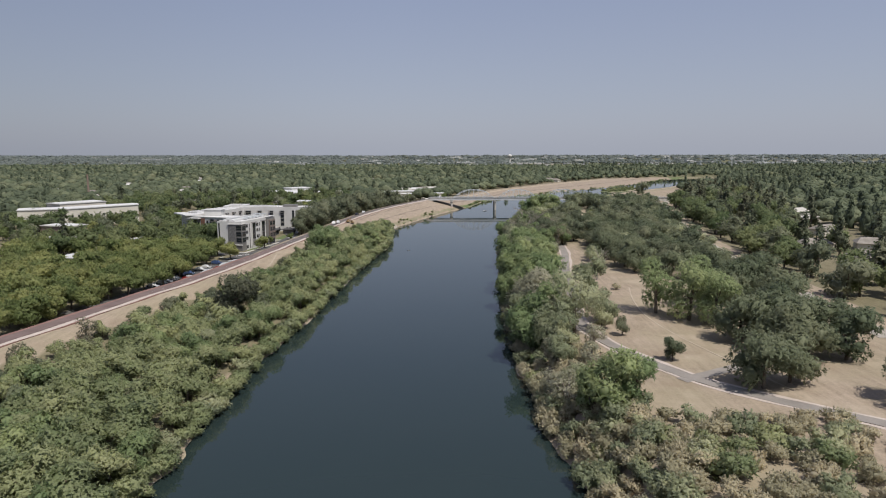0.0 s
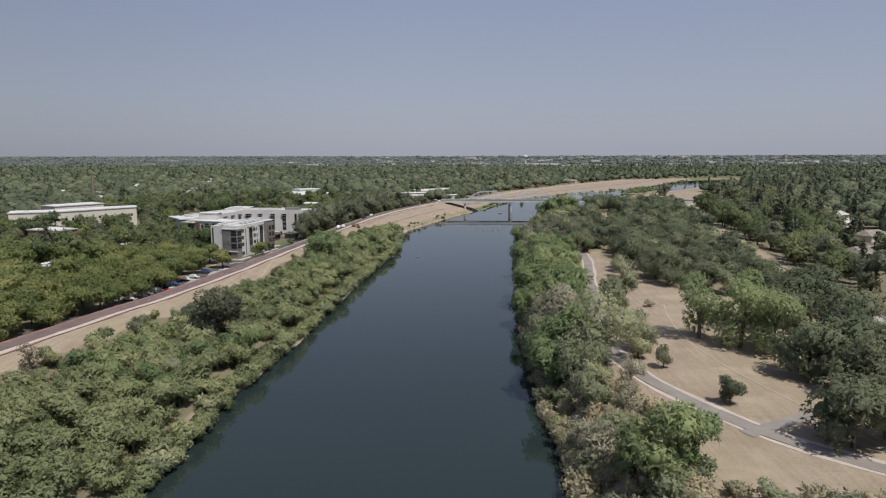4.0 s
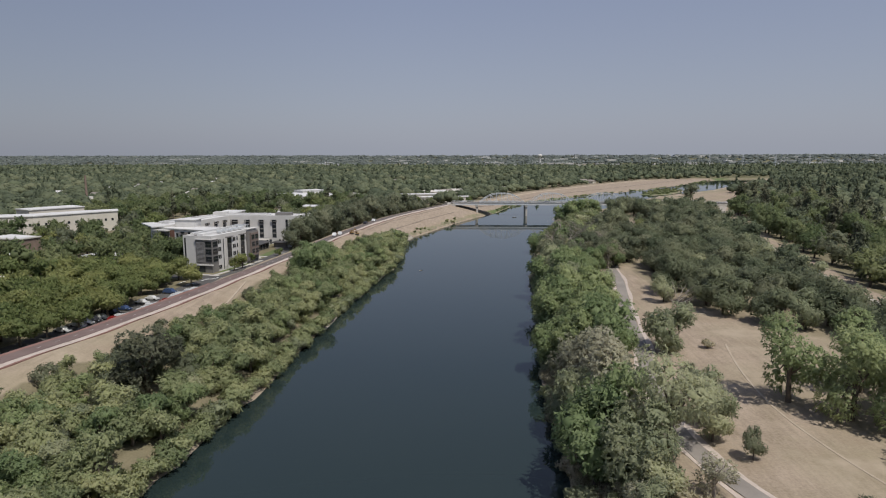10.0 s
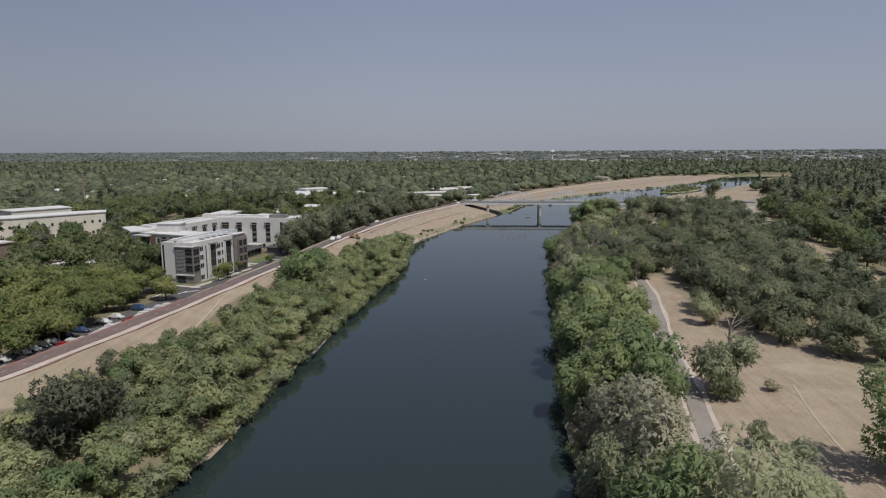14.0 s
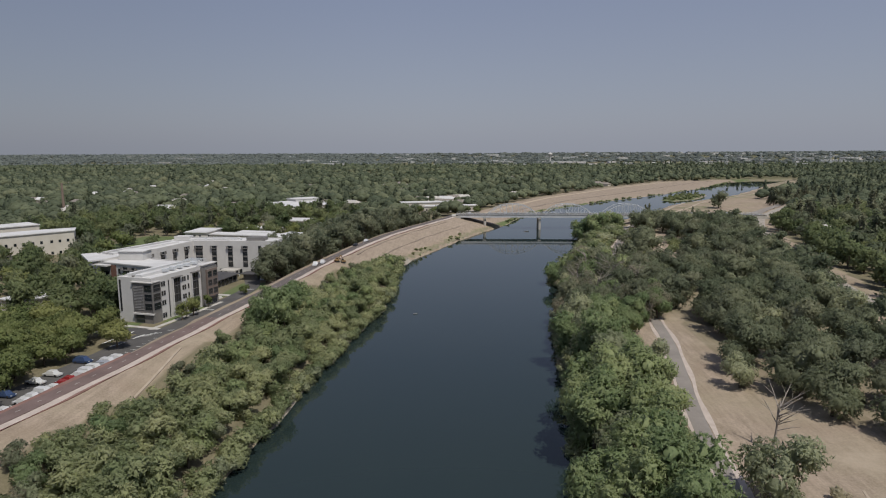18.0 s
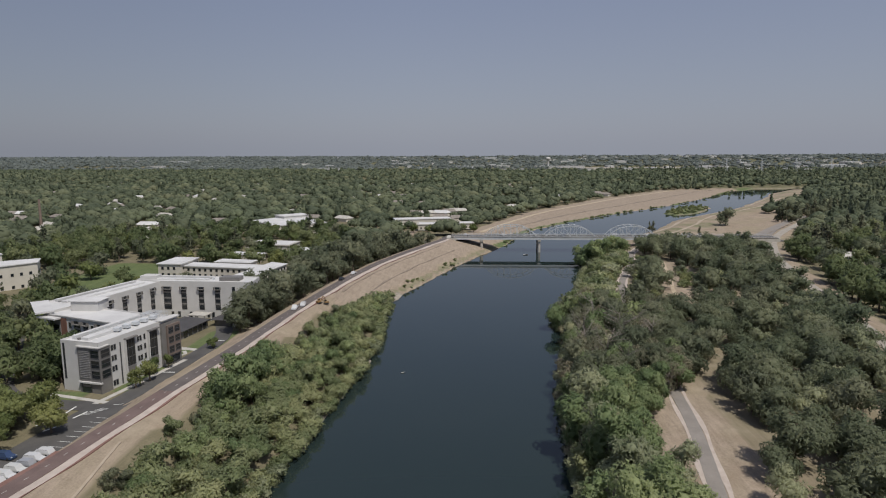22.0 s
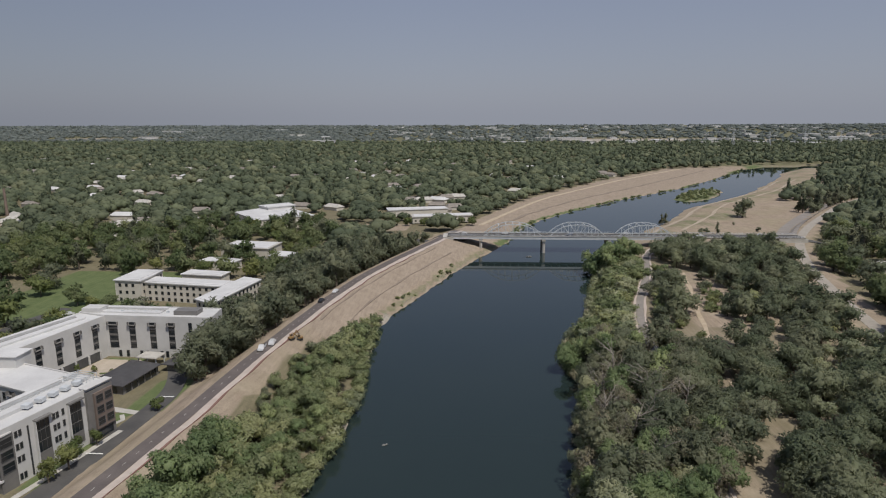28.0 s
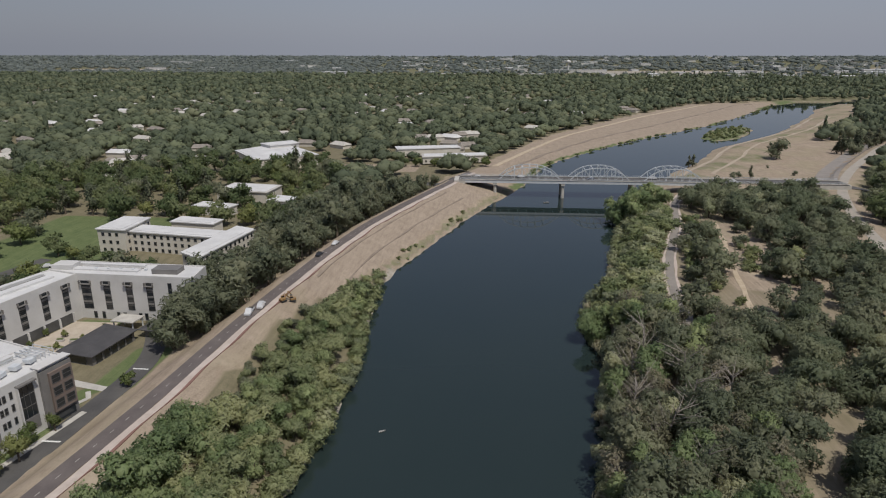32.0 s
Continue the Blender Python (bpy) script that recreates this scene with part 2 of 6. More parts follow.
GLASS = material("window_glass", (0.018, 0.022, 0.026), 0.08, 0, 0.6)
BARK = worn("bark", (0.07, 0.055, 0.04), (0.16, 0.13, 0.10), 0.95, 0.8, 5.0, 0.03)
DEAD_WOOD = worn("dead_wood", (0.22, 0.19, 0.16), (0.38, 0.34, 0.30), 0.95, 0.8, 5.0, 0.02)
RUBBER = material("rubber", (0.02, 0.02, 0.02), 0.8)
YELLOW = worn("machine_yellow", (0.20, 0.12, 0.05), (0.30, 0.19, 0.08), 0.5, 0.6, 6.0, 0.002)
PAINT_LINE = worn("road_paint", (0.55, 0.55, 0.53), (0.75, 0.75, 0.72), 0.7, 0.8, 6.0, 0)
CAR_PAINTS = [material("car_paint", c, 0.25, 0.2) for c in ((0.62, 0.62, 0.62), (0.04, 0.042, 0.05), (0.35, 0.36, 0.38), (0.28, 0.03, 0.03), (0.05, 0.08, 0.16), (0.6, 0.6, 0.58))]

WILLOW = leafy("willow_leaves", (0.252, 0.294, 0.149), (0.371, 0.42, 0.22), (0.418, 0.416, 0.252))
COTTONWOOD = leafy("cottonwood_leaves", (0.198, 0.265, 0.126), (0.322, 0.4, 0.198), (0.359, 0.389, 0.213))
CAMPUSLEAF = leafy("campus_tree_leaves", (0.135, 0.178, 0.082), (0.225, 0.278, 0.132), (0.26, 0.272, 0.146))
GREYLEAF = leafy("grey_willow_leaves", (0.303, 0.332, 0.208), (0.438, 0.474, 0.301), (0.461, 0.45, 0.296))
OAK = leafy("oak_leaves", (0.144, 0.174, 0.107), (0.239, 0.279, 0.172), (0.259, 0.265, 0.17))
SHADE = leafy("shade_tree_leaves", (0.166, 0.209, 0.08), (0.271, 0.32, 0.126), (0.319, 0.316, 0.138))
DARKLEAF = leafy("dark_tree_leaves", (0.158, 0.181, 0.115), (0.248, 0.281, 0.184), (0.267, 0.268, 0.177))
DUSKLEAF = leafy("dusky_leaves", (0.147, 0.157, 0.105), (0.235, 0.246, 0.168), (0.266, 0.255, 0.175))
NEEDLES = leafy("conifer_needles", (0.079, 0.096, 0.057), (0.129, 0.148, 0.087), (0.145, 0.137, 0.087), 0.15)
DRYSHRUB = leafy("dry_shrub_twigs", (0.389, 0.373, 0.275), (0.525, 0.509, 0.389), (0.43, 0.425, 0.289))
BROWNLEAF = leafy("half_dead_leaves", (0.222, 0.217, 0.146), (0.32, 0.313, 0.215), (0.341, 0.307, 0.216))
LIME = leafy("lime_shrub_leaves", (0.175, 0.218, 0.10), (0.27, 0.318, 0.15), (0.32, 0.32, 0.17))
WOODS = woods("far_woods", (0.100, 0.124, 0.080), (0.208, 0.242, 0.144), (0.275, 0.272, 0.165))
# paler, bluer leaves: the haze of distance put into the base colour
HAZED_WOODS = woods("haze_toned_woods", (0.155, 0.18, 0.168), (0.23, 0.258, 0.238), (0.25, 0.262, 0.225))
BRUSHY = leafy("tan_brush_twigs", (0.44, 0.391, 0.275), (0.605, 0.55, 0.407), (0.484, 0.457, 0.297))


# ---- building tools ----
def npmesh(name, verts, faces, mat, smooth=False, normals=None):
    me = bpy.data.meshes.new(name)
    verts, faces = np.asarray(verts, np.float32), np.asarray(faces, np.int32)
    me.vertices.add(len(verts))
    me.vertices.foreach_set("co", verts.ravel())
    me.loops.add(faces.size)
    me.loops.foreach_set("vertex_index", faces.ravel())
    me.polygons.add(len(faces))
    me.polygons.foreach_set("loop_start", np.arange(0, faces.size, faces.shape[1], dtype=np.int32))
    me.polygons.foreach_set("use_smooth", np.full(len(faces), smooth))
    me.update(calc_edges=True)
    if normals is not None:
        me.normals_split_custom_set_from_vertices(np.asarray(normals, np.float32))
    me.materials.append(mat)
    return me


def bm_mesh(name, bm, mat, smooth=False):
    me = bpy.data.meshes.new(name)
    if smooth:
        for f in bm.faces:
            f.smooth = True
    bm.to_mesh(me)
    bm.free()
    me.materials.append(mat)
    return me


def child(name, me, parent, label=""):
    ob = new(name, me)
    ob.parent = parent
    return tagged(ob, label)


def part(name, bm, mat, parent, label="", smooth=False):
    return child(name, bm_mesh(name, bm, mat, smooth), parent, label)


def thing(name, m, label, category, group="", kind=""):
    ob = new(name)
    ob.empty_display_size = 0.5
    ob.matrix_basis = m
    return tagged(ob, label, category, group, kind)


def add_box(bm, x0, y0, z0, x1, y1, z1, m=None, bevel=0.0):
    t = Matrix.Translation(((x0 + x1) / 2, (y0 + y1) / 2, (z0 + z1) / 2)) @ Matrix.Diagonal((x1 - x0, y1 - y0, z1 - z0, 1))
    made = bmesh.ops.create_cube(bm, size=1, matrix=(m @ t) if m else t)["verts"]
    if bevel:
        edges = list({e for v in made for e in v.link_edges})
        bmesh.ops.bevel(bm, geom=edges, offset=bevel, segments=1, affect="EDGES")
    return bm


def box(*args, **kw):
    return add_box(bmesh.new(), *args, **kw)


def add_prism(bm, points, z0, z1):
    low = [bm.verts.new((x, y, z0)) for x, y in points]
    high = [bm.verts.new((x, y, z1)) for x, y in points]
    bm.faces.new(low[::-1])
    bm.faces.new(high)
    n = len(points)
    for i in range(n):
        bm.faces.new((low[i], low[(i + 1) % n], high[(i + 1) % n], high[i]))
    return bm


def prism(points, z0, z1):
    return add_prism(bmesh.new(), points, z0, z1)


def add_beam(bm, a, b, w, h=None):
    """A square bar from a to b."""
    a, b = Vector(a), Vector(b)
    t = (b - a).to_track_quat("Z", "Y").to_matrix().to_4x4()
    m = Matrix.Translation((a + b) / 2) @ t @ Matrix.Diagonal((w, h or w, (b - a).length, 1))
    bmesh.ops.create_cube(bm, size=1, matrix=m)
    return bm


def beam(a, b, w, h=None):
    return add_beam(bmesh.new(), a, b, w, h)


# ---- the lie of the land ----
BANK_Y = [-700, 90, 150, 190, 235, 272, 316, 348, 386, 421, 445, 460, 498, 534, 586, 630, 694, 735, 790, 870, 990, 1110, 1180, 1280, 1360, 1400, 1440, 1800]
BANK_L = [-48, -46.5, -47, -43.5, -41, -39, -35.3, -32, -32.4, -35, -35.5, -33, -21, -11, 8, 26, 42, 60, 96, 156, 260, 344, 388, 446, 523, 720, 1200, 2200]
BANK_RY = [-700, 93, 116, 152, 205, 250, 323, 357, 385, 399, 415, 434, 448, 501, 581, 690, 727, 760, 808, 910, 945, 1129, 1220, 1290, 1350, 1385, 1800]
BANK_R = [26, 23, 19.2, 19, 20, 24.5, 29, 34, 40, 37, 37, 43, 51, 63, 80, 138, 165, 181, 205, 292, 320, 434, 482, 535, 640, 1150, 2600]
CREST_Y = [-700, 100, 145, 182, 214, 240, 268, 303, 333, 367, 391, 442, 496, 551, 602, 642, 717, 858, 940, 1070, 1168, 1270, 1300, 1350, 1390, 1440, 1800]
CREST_L = [-160, -114, -103, -95, -88, -83.5, -79.8, -76.5, -72.5, -69.5, -67.5, -61, -51.5, -34.5, -17, -9, 10, 62, 108, 185, 256, 326, 415, 495, 680, 1160, 2150]
ROAD_RY = [-300, 150, 166, 273, 350, 422, 477, 535, 608, 666, 776, 891, 1200]
ROAD_RX = [96, 109, 111, 124, 138, 156, 168, 184, 214, 250, 330, 440, 760]
EDGE_Y = [-700, 100, 140, 160, 182, 200, 222, 250, 270, 295, 317, 342, 367, 395, 425, 444, 452]
EDGE_X = [-114, -102, -93, -88, -83, -79, -75, -70, -69, -68, -66, -61, -59.5, -57, -50, -40, -33]


def bank_left(y):
    return np.interp(y, BANK_Y, BANK_L)


def bank_right(y):
    return np.interp(y, BANK_RY, BANK_R)


def crest_left(y):
    return np.interp(y, CREST_Y, CREST_L)


def road_right(y):
    return np.interp(y, ROAD_RY, ROAD_RX)


def tree_edge(y):
    return np.interp(y, EDGE_Y, EDGE_X)


OPEN_Y = [60, 196, 206, 225, 233, 243, 254, 264, 290, 312, 320, 324, 600]
OPEN_X = [150, 112, 92, 84, 78, 69, 64.5, 62.5, 62, 63, 64, 50, 50]


def open_edge(y):
    """Where the dry meadow ends and the oak wood begins."""
    return np.interp(y, OPEN_Y, OPEN_X)


def ease(v, a, b):
    u = np.clip((v - a) / (b - a), 0, 1)
    return u * u * (3 - 2 * u)


def ripple(x, y, size, seed=0.0):
    return (np.sin(x / size + seed) * np.cos(y / size * 1.13 + seed * 2) + 0.5 * np.sin(x / size * 2.3 + y / size * 1.7 + seed * 3)) / 1.5


ISLAND = (258, 926, 23, 82, radians(-31))


def island_at(x, y):
    cx, cy, a, b, turn = ISLAND
    u = (x - cx) * math.cos(turn) + (y - cy) * math.sin(turn)
    v = -(x - cx) * math.sin(turn) + (y - cy) * math.cos(turn)
    return 1 - np.sqrt((u / a) ** 2 + (v / b) ** 2) + 0.12 * ripple(x, y, 6)


def ground(x, y):
    x, y = np.asarray(x, float), np.asarray(y, float)
    wob = ripple(x, y, 9) * 0.8
    dl, dr = bank_left(y) - x + wob, x - bank_right(y) + wob
    dc = np.where(y < 1500, x - crest_left(y), 99)
    # from the water to the left crest, over it and down to the campus
    slope_w = np.maximum(bank_left(y) - crest_left(y) - 3, 8)
    strip = 0.3 + 2.6 * ease(dl, 0, 7)
    low_slope = strip + (9.6 - strip) * (1 - ease(dc, 4.0, np.clip(slope_w * 0.62, 14, 26)))
    top = 9.6 - 6.4 * ease(y, 606, 690)
    bare_slope = 0.3 + (top - 0.3) * np.clip(dl / slope_w, 0, 1) ** 0.8
    mix = ease(y, 415, 460)
    face = low_slope * (1 - mix) + bare_slope * mix
    behind = top - (top - np.minimum(5.0, top)) * ease(-dc, 3.4, np.where(y < 300, 9.0, 13.0))
    left = np.where(dc > 0, face, behind)
    # right side: a steep wooded bank, a terrace, then the road on its low bank
    steep = np.where(y < 560, 11, 26)
    high = np.where(y < 560, 7.0, 4.2)
    terrace = 0.3 + (high - 0.3) * ease(dr, 0, steep)
    droad = np.abs(x - road_right(y))
    right = terrace + (8.0 - terrace) * (1 - ease(droad, 7, 16)) * (y < 1200)
    right = np.where(x > road_right(y), np.maximum(right, 8.0 - 2.0 * ease(droad, 7, 20)), right)
    z = np.where(dl > 0, left, np.where(dr > 0, right, -0.4 - 2.5 * ease(np.minimum(-dl, -dr), 0, 8)))
    z = np.where((dl <= 0) & (dr <= 0), np.maximum(z, -0.6 + 1.6 * np.clip(island_at(x, y) * 3, -3, 1)), z)
    z = z + np.where((dl > 3) | (dr > 3), 0.15 * ripple(x, y, 14, 2.0), 0)
    far = np.sqrt(x ** 2 + y ** 2)
    flat = ease(y, 1500, 1750)
    z = z * (1 - flat) + 5.0 * flat
    return z + 23 * ease(far, 2900, 4900)


def ground_at(x, y):
    return float(ground(x, y))


def spread(a, fine, b, step, low, high):
    """Grid lines: fine between a and b, wider and wider out to low and high."""
    mid = list(np.arange(a, b + 0.1, fine))
    up, s = [], fine
    v = b
    while v < high:
        s *= step
        v += s
        up.append(min(v, high))
    down, s, v = [], fine, a
    while v > low:
        s *= step
        v -= s
        down.append(max(v, low))
    return np.array(down[::-1] + mid + up)


def lawn_zone(x, y):
    strip = (x > -96) & (x < -84) & (y > 352) & (y < 376)
    south = (x > -118) & (x < -104) & (y > 300) & (y < 313)
    park = (x > -215) & (x < -150) & (y > 430) & (y < 520)
    by_wing = (x > -97) & (x < -92) & (y > 312) & (y < 350)
    court = (x > -124) & (x < -108) & (y > 388) & (y < 394)
    return strip | south | park | by_wing | court


FIELDS = [(-1740, 2560, -1190, 2860), (300, 2380, 900, 2760), (900, 2500, 1300, 2640), (1150, 1900, 1420, 1990), (-110, 655, -48, 690), (1500, 2900, 2300, 3060)]


def in_fields(x, y):
    hit = np.zeros(np.shape(x), bool)
    for x0, y0, x1, y1 in FIELDS:
        hit |= (x > x0) & (x < x1) & (y > y0) & (y < y1)
    return hit


def build_ground():
    xs = spread(-130, 2.8, 150, 1.065, -5200, 5200)
    ys = spread(80, 4.2, 700, 1.045, -900, 5200)
    gx, gy = np.meshgrid(xs, ys)
    gz = ground(gx, gy)
    nx, ny = len(xs), len(ys)
    idx = np.arange(nx * ny).reshape(ny, nx)
    faces = np.stack([idx[:-1, :-1], idx[:-1, 1:], idx[1:, 1:], idx[1:, :-1]], -1).reshape(-1, 4)
    me = npmesh("ground", np.stack([gx, gy, gz], -1).reshape(-1, 3), faces, GROUND, True)
    x, y = gx.ravel(), gy.ravel()
    dl, dr, dc = bank_left(y) - x, x - bank_right(y), x - crest_left(y)
    bare = np.where((dl > 6) & (dc > -4) & (y > 418) & (y < 1300), 0.95, 0.0) + np.where((dr > 4) & (dr < 22) & (y > 640), 0.3, 0) + np.where(in_fields(x, y), 0.35, 0)
    bare += np.where((dc > -9) & (dc < -2.5) & (y < 420), 0.35, 0) + np.where((dc > 2.5) & (dc < 9) & (y < 420), 0.3, 0)
    gravel = np.where((dl > -3) & (dl < 1.8) & (y < 640), np.where((y > 240) & (y < 460), 0.6, 0.35), 0.0) + np.where(in_fields(x, y) & (y > 1500), 0.7, 0) + np.where((dr > -3) & (dr < 1.5), 0.3, 0)
    wooded = (dl > 2) & (x > tree_edge(y)) & (y < 450)
    forest = np.where(wooded, 0.9, 0) + np.where((dc < np.where(y > 640, -5, -14)) & ~in_fields(x, y), 0.75, 0)
    forest += np.where((dr > 1) & (dr < 14) & (y > 150) & (y < 600), 0.6, 0) + np.where((x > road_right(y) + 9) & ~in_fields(x, y), 0.8, 0)
    forest += np.where((x > open_edge(y) + 3) & (dr > 14) & (x < road_right(y) - 8) & (y > 205) & (y < 600), np.where((y > 432) & (y < 520) & (x > 92) & (x < 140), 0.1, 0.5), 0)
    forest += np.where((y > 1480) & ~in_fields(x, y), np.where((y > 2300) & (x > -0.2 * y), 0.75, 0.8), 0)
    lawn = np.where(lawn_zone(x, y), 0.9, 0.0) + np.where(island_at(x, y) > 0.03, 0.6, 0) + np.where((y > 2000) & ~in_fields(x, y), 0.42, 0) + np.where((y > 1330) & (y < 2000), 0.4, 0) + np.where((dl > 0) & (dl < 5) & (y > 455), 0.45, 0) + np.where((dl > 0) & (dl < 12) & (y > 620), 0.3, 0) + np.where((dr > 10) & (dr < 60) & (y > 640), 0.36 + 0.24 * ripple(x, y, 13, 1.0), 0)
    for name, values in (("bare", bare), ("gravel", gravel), ("forest", np.clip(forest, 0, 0.95)), ("lawn", lawn)):
        layer = me.attributes.new(name, "FLOAT", "POINT")
        layer.data.foreach_set("value", values.astype(np.float32))
    return tagged(new("ground", me), "dry tan grass and bare earth rolling from river to plain", "ground", kind="structure")


build_ground()
wxs, wys = np.linspace(-140, 1300, 60), np.linspace(-800, 2000, 120)
wgx, wgy = np.meshgrid(wxs, wys)
widx = np.arange(wgx.size).reshape(wgx.shape)
river_mesh = npmesh("river_water", np.stack([wgx, wgy, 0 * wgx], -1).reshape(-1, 3), np.stack([widx[:-1, :-1], widx[:-1, 1:], widx[1:, 1:], widx[1:, :-1]], -1).reshape(-1, 4), WATER)
tagged(new("water", river_mesh), "calm dark blue-green river between wooded banks", "river", kind="structure")


def resample(points, step):
    points = np.asarray(points, float)
    d = np.concatenate([[0], np.cumsum(np.linalg.norm(np.diff(points, axis=0), axis=1))])
    s = np.linspace(0, d[-1], max(int(d[-1] / step), 2))
    # rounded corners: a short running mean over the broken line
    p = np.stack([np.interp(s, d, points[:, 0]), np.interp(s, d, points[:, 1])], -1)
    k = 5
    if len(p) > 12:
        q = np.pad(p, ((k, k), (0, 0)), "reflect", reflect_type="odd")
        p = np.stack([np.convolve(q[:, i], np.ones(2 * k + 1) / (2 * k + 1), "valid") for i in range(2)], -1)
    return p


def ribbon(name, points, width, mat, lift=0.06, step=3.0, offset=0.0, wander=0.0, label="", category="path", thick=0.25, cols=3):
    """A paved strip that lies on the land, with a thickness of its own."""
    p = resample(points, step)
    t = np.gradient(p, axis=0)
    t /= np.linalg.norm(t, axis=1)[:, None]
    side = np.stack([t[:, 1], -t[:, 0]], -1)
    run = np.arange(len(p))
    rows = []
    for u in np.linspace(-0.5, 0.5, cols):
        w = offset + width * u + (wander * np.sin(run * 0.7 + u * 5) * abs(u) * 2 if wander else 0)
        q = p + side * np.reshape(w, (-1, 1)) if np.ndim(w) else p + side * w
        rows.append(q)
    rows = np.stack(rows, 1)
    z = ground(rows[..., 0], rows[..., 1])
    z = np.maximum(z, z.mean(1, keepdims=True)) + lift
    top = np.concatenate([rows, z[..., None]], -1)
    n, c = top.shape[:2]
    skirt = top[:, [0, -1]].copy()
    skirt[..., 2] -= thick
    full = np.concatenate([skirt[:, :1], top, skirt[:, 1:]], 1)
    c += 2
    idx = np.arange(n * c).reshape(n, c)
    faces = np.stack([idx[:-1, :-1], idx[:-1, 1:], idx[1:, 1:], idx[1:, :-1]], -1).reshape(-1, 4)
    return tagged(new(name, npmesh(name, full.reshape(-1, 3), faces, mat)), label, category, kind="structure")


LEVEE_LINE = [(x, y) for x, y in zip(CREST_L, CREST_Y) if 60 < y < 660]
LEVEE_LINE = [(-128, 30)] + LEVEE_LINE
ribbon("levee_trail", LEVEE_LINE[:8], 4.4, RED_TRAIL, 0.10, label="dark red-brown asphalt levee trail above the car park", category="trail")
ribbon("levee_trail", LEVEE_LINE[7:], 4.4, TRAIL, 0.10, label="dark asphalt levee trail with a pale centre dash", category="trail")
ribbon("levee_shoulder", LEVEE_LINE, 2.3, SHOULDER, 0.06, offset=3.3, wander=0.25, label="pale crushed stone shoulder beside the levee trail", category="shoulder")
ribbon("silt_fence_line", LEVEE_LINE[:14], 0.35, REDDISH, 0.16, offset=4.5, wander=0.3, label="low reddish silt fence line along the shoulder", category="fence")
ribbon("levee_verge", LEVEE_LINE[:7], 1.8, REDDISH, 0.05, offset=-2.8, wander=0.3, label="reddish soil verge beside the levee trail", category="verge")
RIVER_TRAIL = [(96, 78), (84, 95), (75, 102.4), (67.4, 110.3), (54.6, 118), (49.4, 128), (42.5, 141), (38, 152), (36.5, 165), (37.5, 178), (41.5, 199), (44.5, 219), (46.8, 240), (51.5, 264), (56.7, 292), (60, 330), (63, 375), (66.5, 405), (69.4, 428), (75.9, 459), (88, 498), (95, 518), (101, 545), (108, 575), (120, 598)]
ribbon("river_trail", RIVER_TRAIL, 3.1, PATH, 0.10, label="grey asphalt riverside trail through dry meadow", category="trail")
ribbon("river_trail_shoulder", RIVER_TRAIL, 1.1, SHOULDER, 0.06, offset=2.05, wander=0.3, label="pale dirt shoulder beside the riverside trail", category="shoulder")
ribbon("river_trail_verge", RIVER_TRAIL, 1.0, SHOULDER, 0.06, offset=-2.0, wander=0.3, label="pale dirt verge beside the riverside trail", category="shoulder")
ribbon("meadow_branch", [(48.5, 124), (54, 126.5), (60, 130), (66, 133.5), (74, 138), (84, 146), (98, 156), (106, 160)], 2.8, PATH, 0.085, label="grey asphalt branch path across the meadow", category="trail")
ribbon("footpath", [(68, 118), (62, 142), (57, 165), (58, 190), (64, 215)], 0.42, FAINT_TRACK, 0.05, label="narrow worn footpath in dry grass", category="footpath")
ribbon("dirt_path", [(113, 520), (110.8, 505), (100.3, 460), (91, 416), (85, 385), (80, 350)], 1.8, DIRT_TRACK, 0.05, wander=0.3, label="pale dirt footpath between shrubs", category="footpath")
RIGHT_ROAD = [(x, y) for x, y in zip(ROAD_RX, ROAD_RY) if 0 < y < 1000]
ribbon("right_levee_road", RIGHT_ROAD, 5.5, GRAVEL_ROAD, 0.10, step=6, label="pale gravel levee road between trees", category="road")
ribbon("right_reach_road", [(206, 604), (220, 640), (258, 700), (316, 780), (404, 880), (520, 985)], 13.0, PATH, 0.06, step=6, label="broad pale road along the sandy reach", category="road", cols=6)
for inland, wide in ((13, 3.6), (34, 2.4)):
    line = [(float(bank_right(y)) + inland, y) for y in np.arange(665, 1080, 15.0)]
    ribbon("reach_track", line, wide, FAINT_TRACK, 0.08, step=6, wander=0.5, label="pale worn track along the sandy reach", category="track")
ribbon("access_road", [(-95.5, 288), (-92.4, 300), (-90.6, 312), (-89, 330), (-87.5, 350), (-86.5, 368), (-88, 376), (-94, 384)], 6.0, ASPHALT, 0.10, label="dark asphalt access road beside the dormitory", category="road")
ribbon("campus_drive", [(-97, 303), (-118, 304), (-130, 310), (-138, 325), (-150, 345), (-170, 372), (-182, 420), (-175, 450)], 6.0, ASPHALT, 0.10, label="curving asphalt campus drive under trees", category="road")
ribbon("levee_upstream_track", [(8, 690), (24, 735), (74, 862), (124, 945), (202, 1074), (274, 1174), (338, 1262)], 4.0, DIRT_TRACK, 0.1, step=8, label="pale dirt track along the bare levee", category="track")
for off, wide in ((0.24, 0.7), (0.56, 0.8)):
    line = [(float(crest_left(y) + (bank_left(y) - crest_left(y)) * off), y) for y in np.arange(428, 584, 12.0)]
    ribbon("grading_line", line, wide, GRADED, 0.07, step=4, wander=0.25, label="faint graded soil line along the bare slope", category="track")
line = [(float(crest_left(y) + (bank_left(y) - crest_left(y)) * 0.52), y) for y in np.arange(640, 1290, 12.0)]
ribbon("lower_track", line, 3.0, GRADED, 0.12, step=6, wander=0.8, label="worn soil track low on the bare levee", category="track")
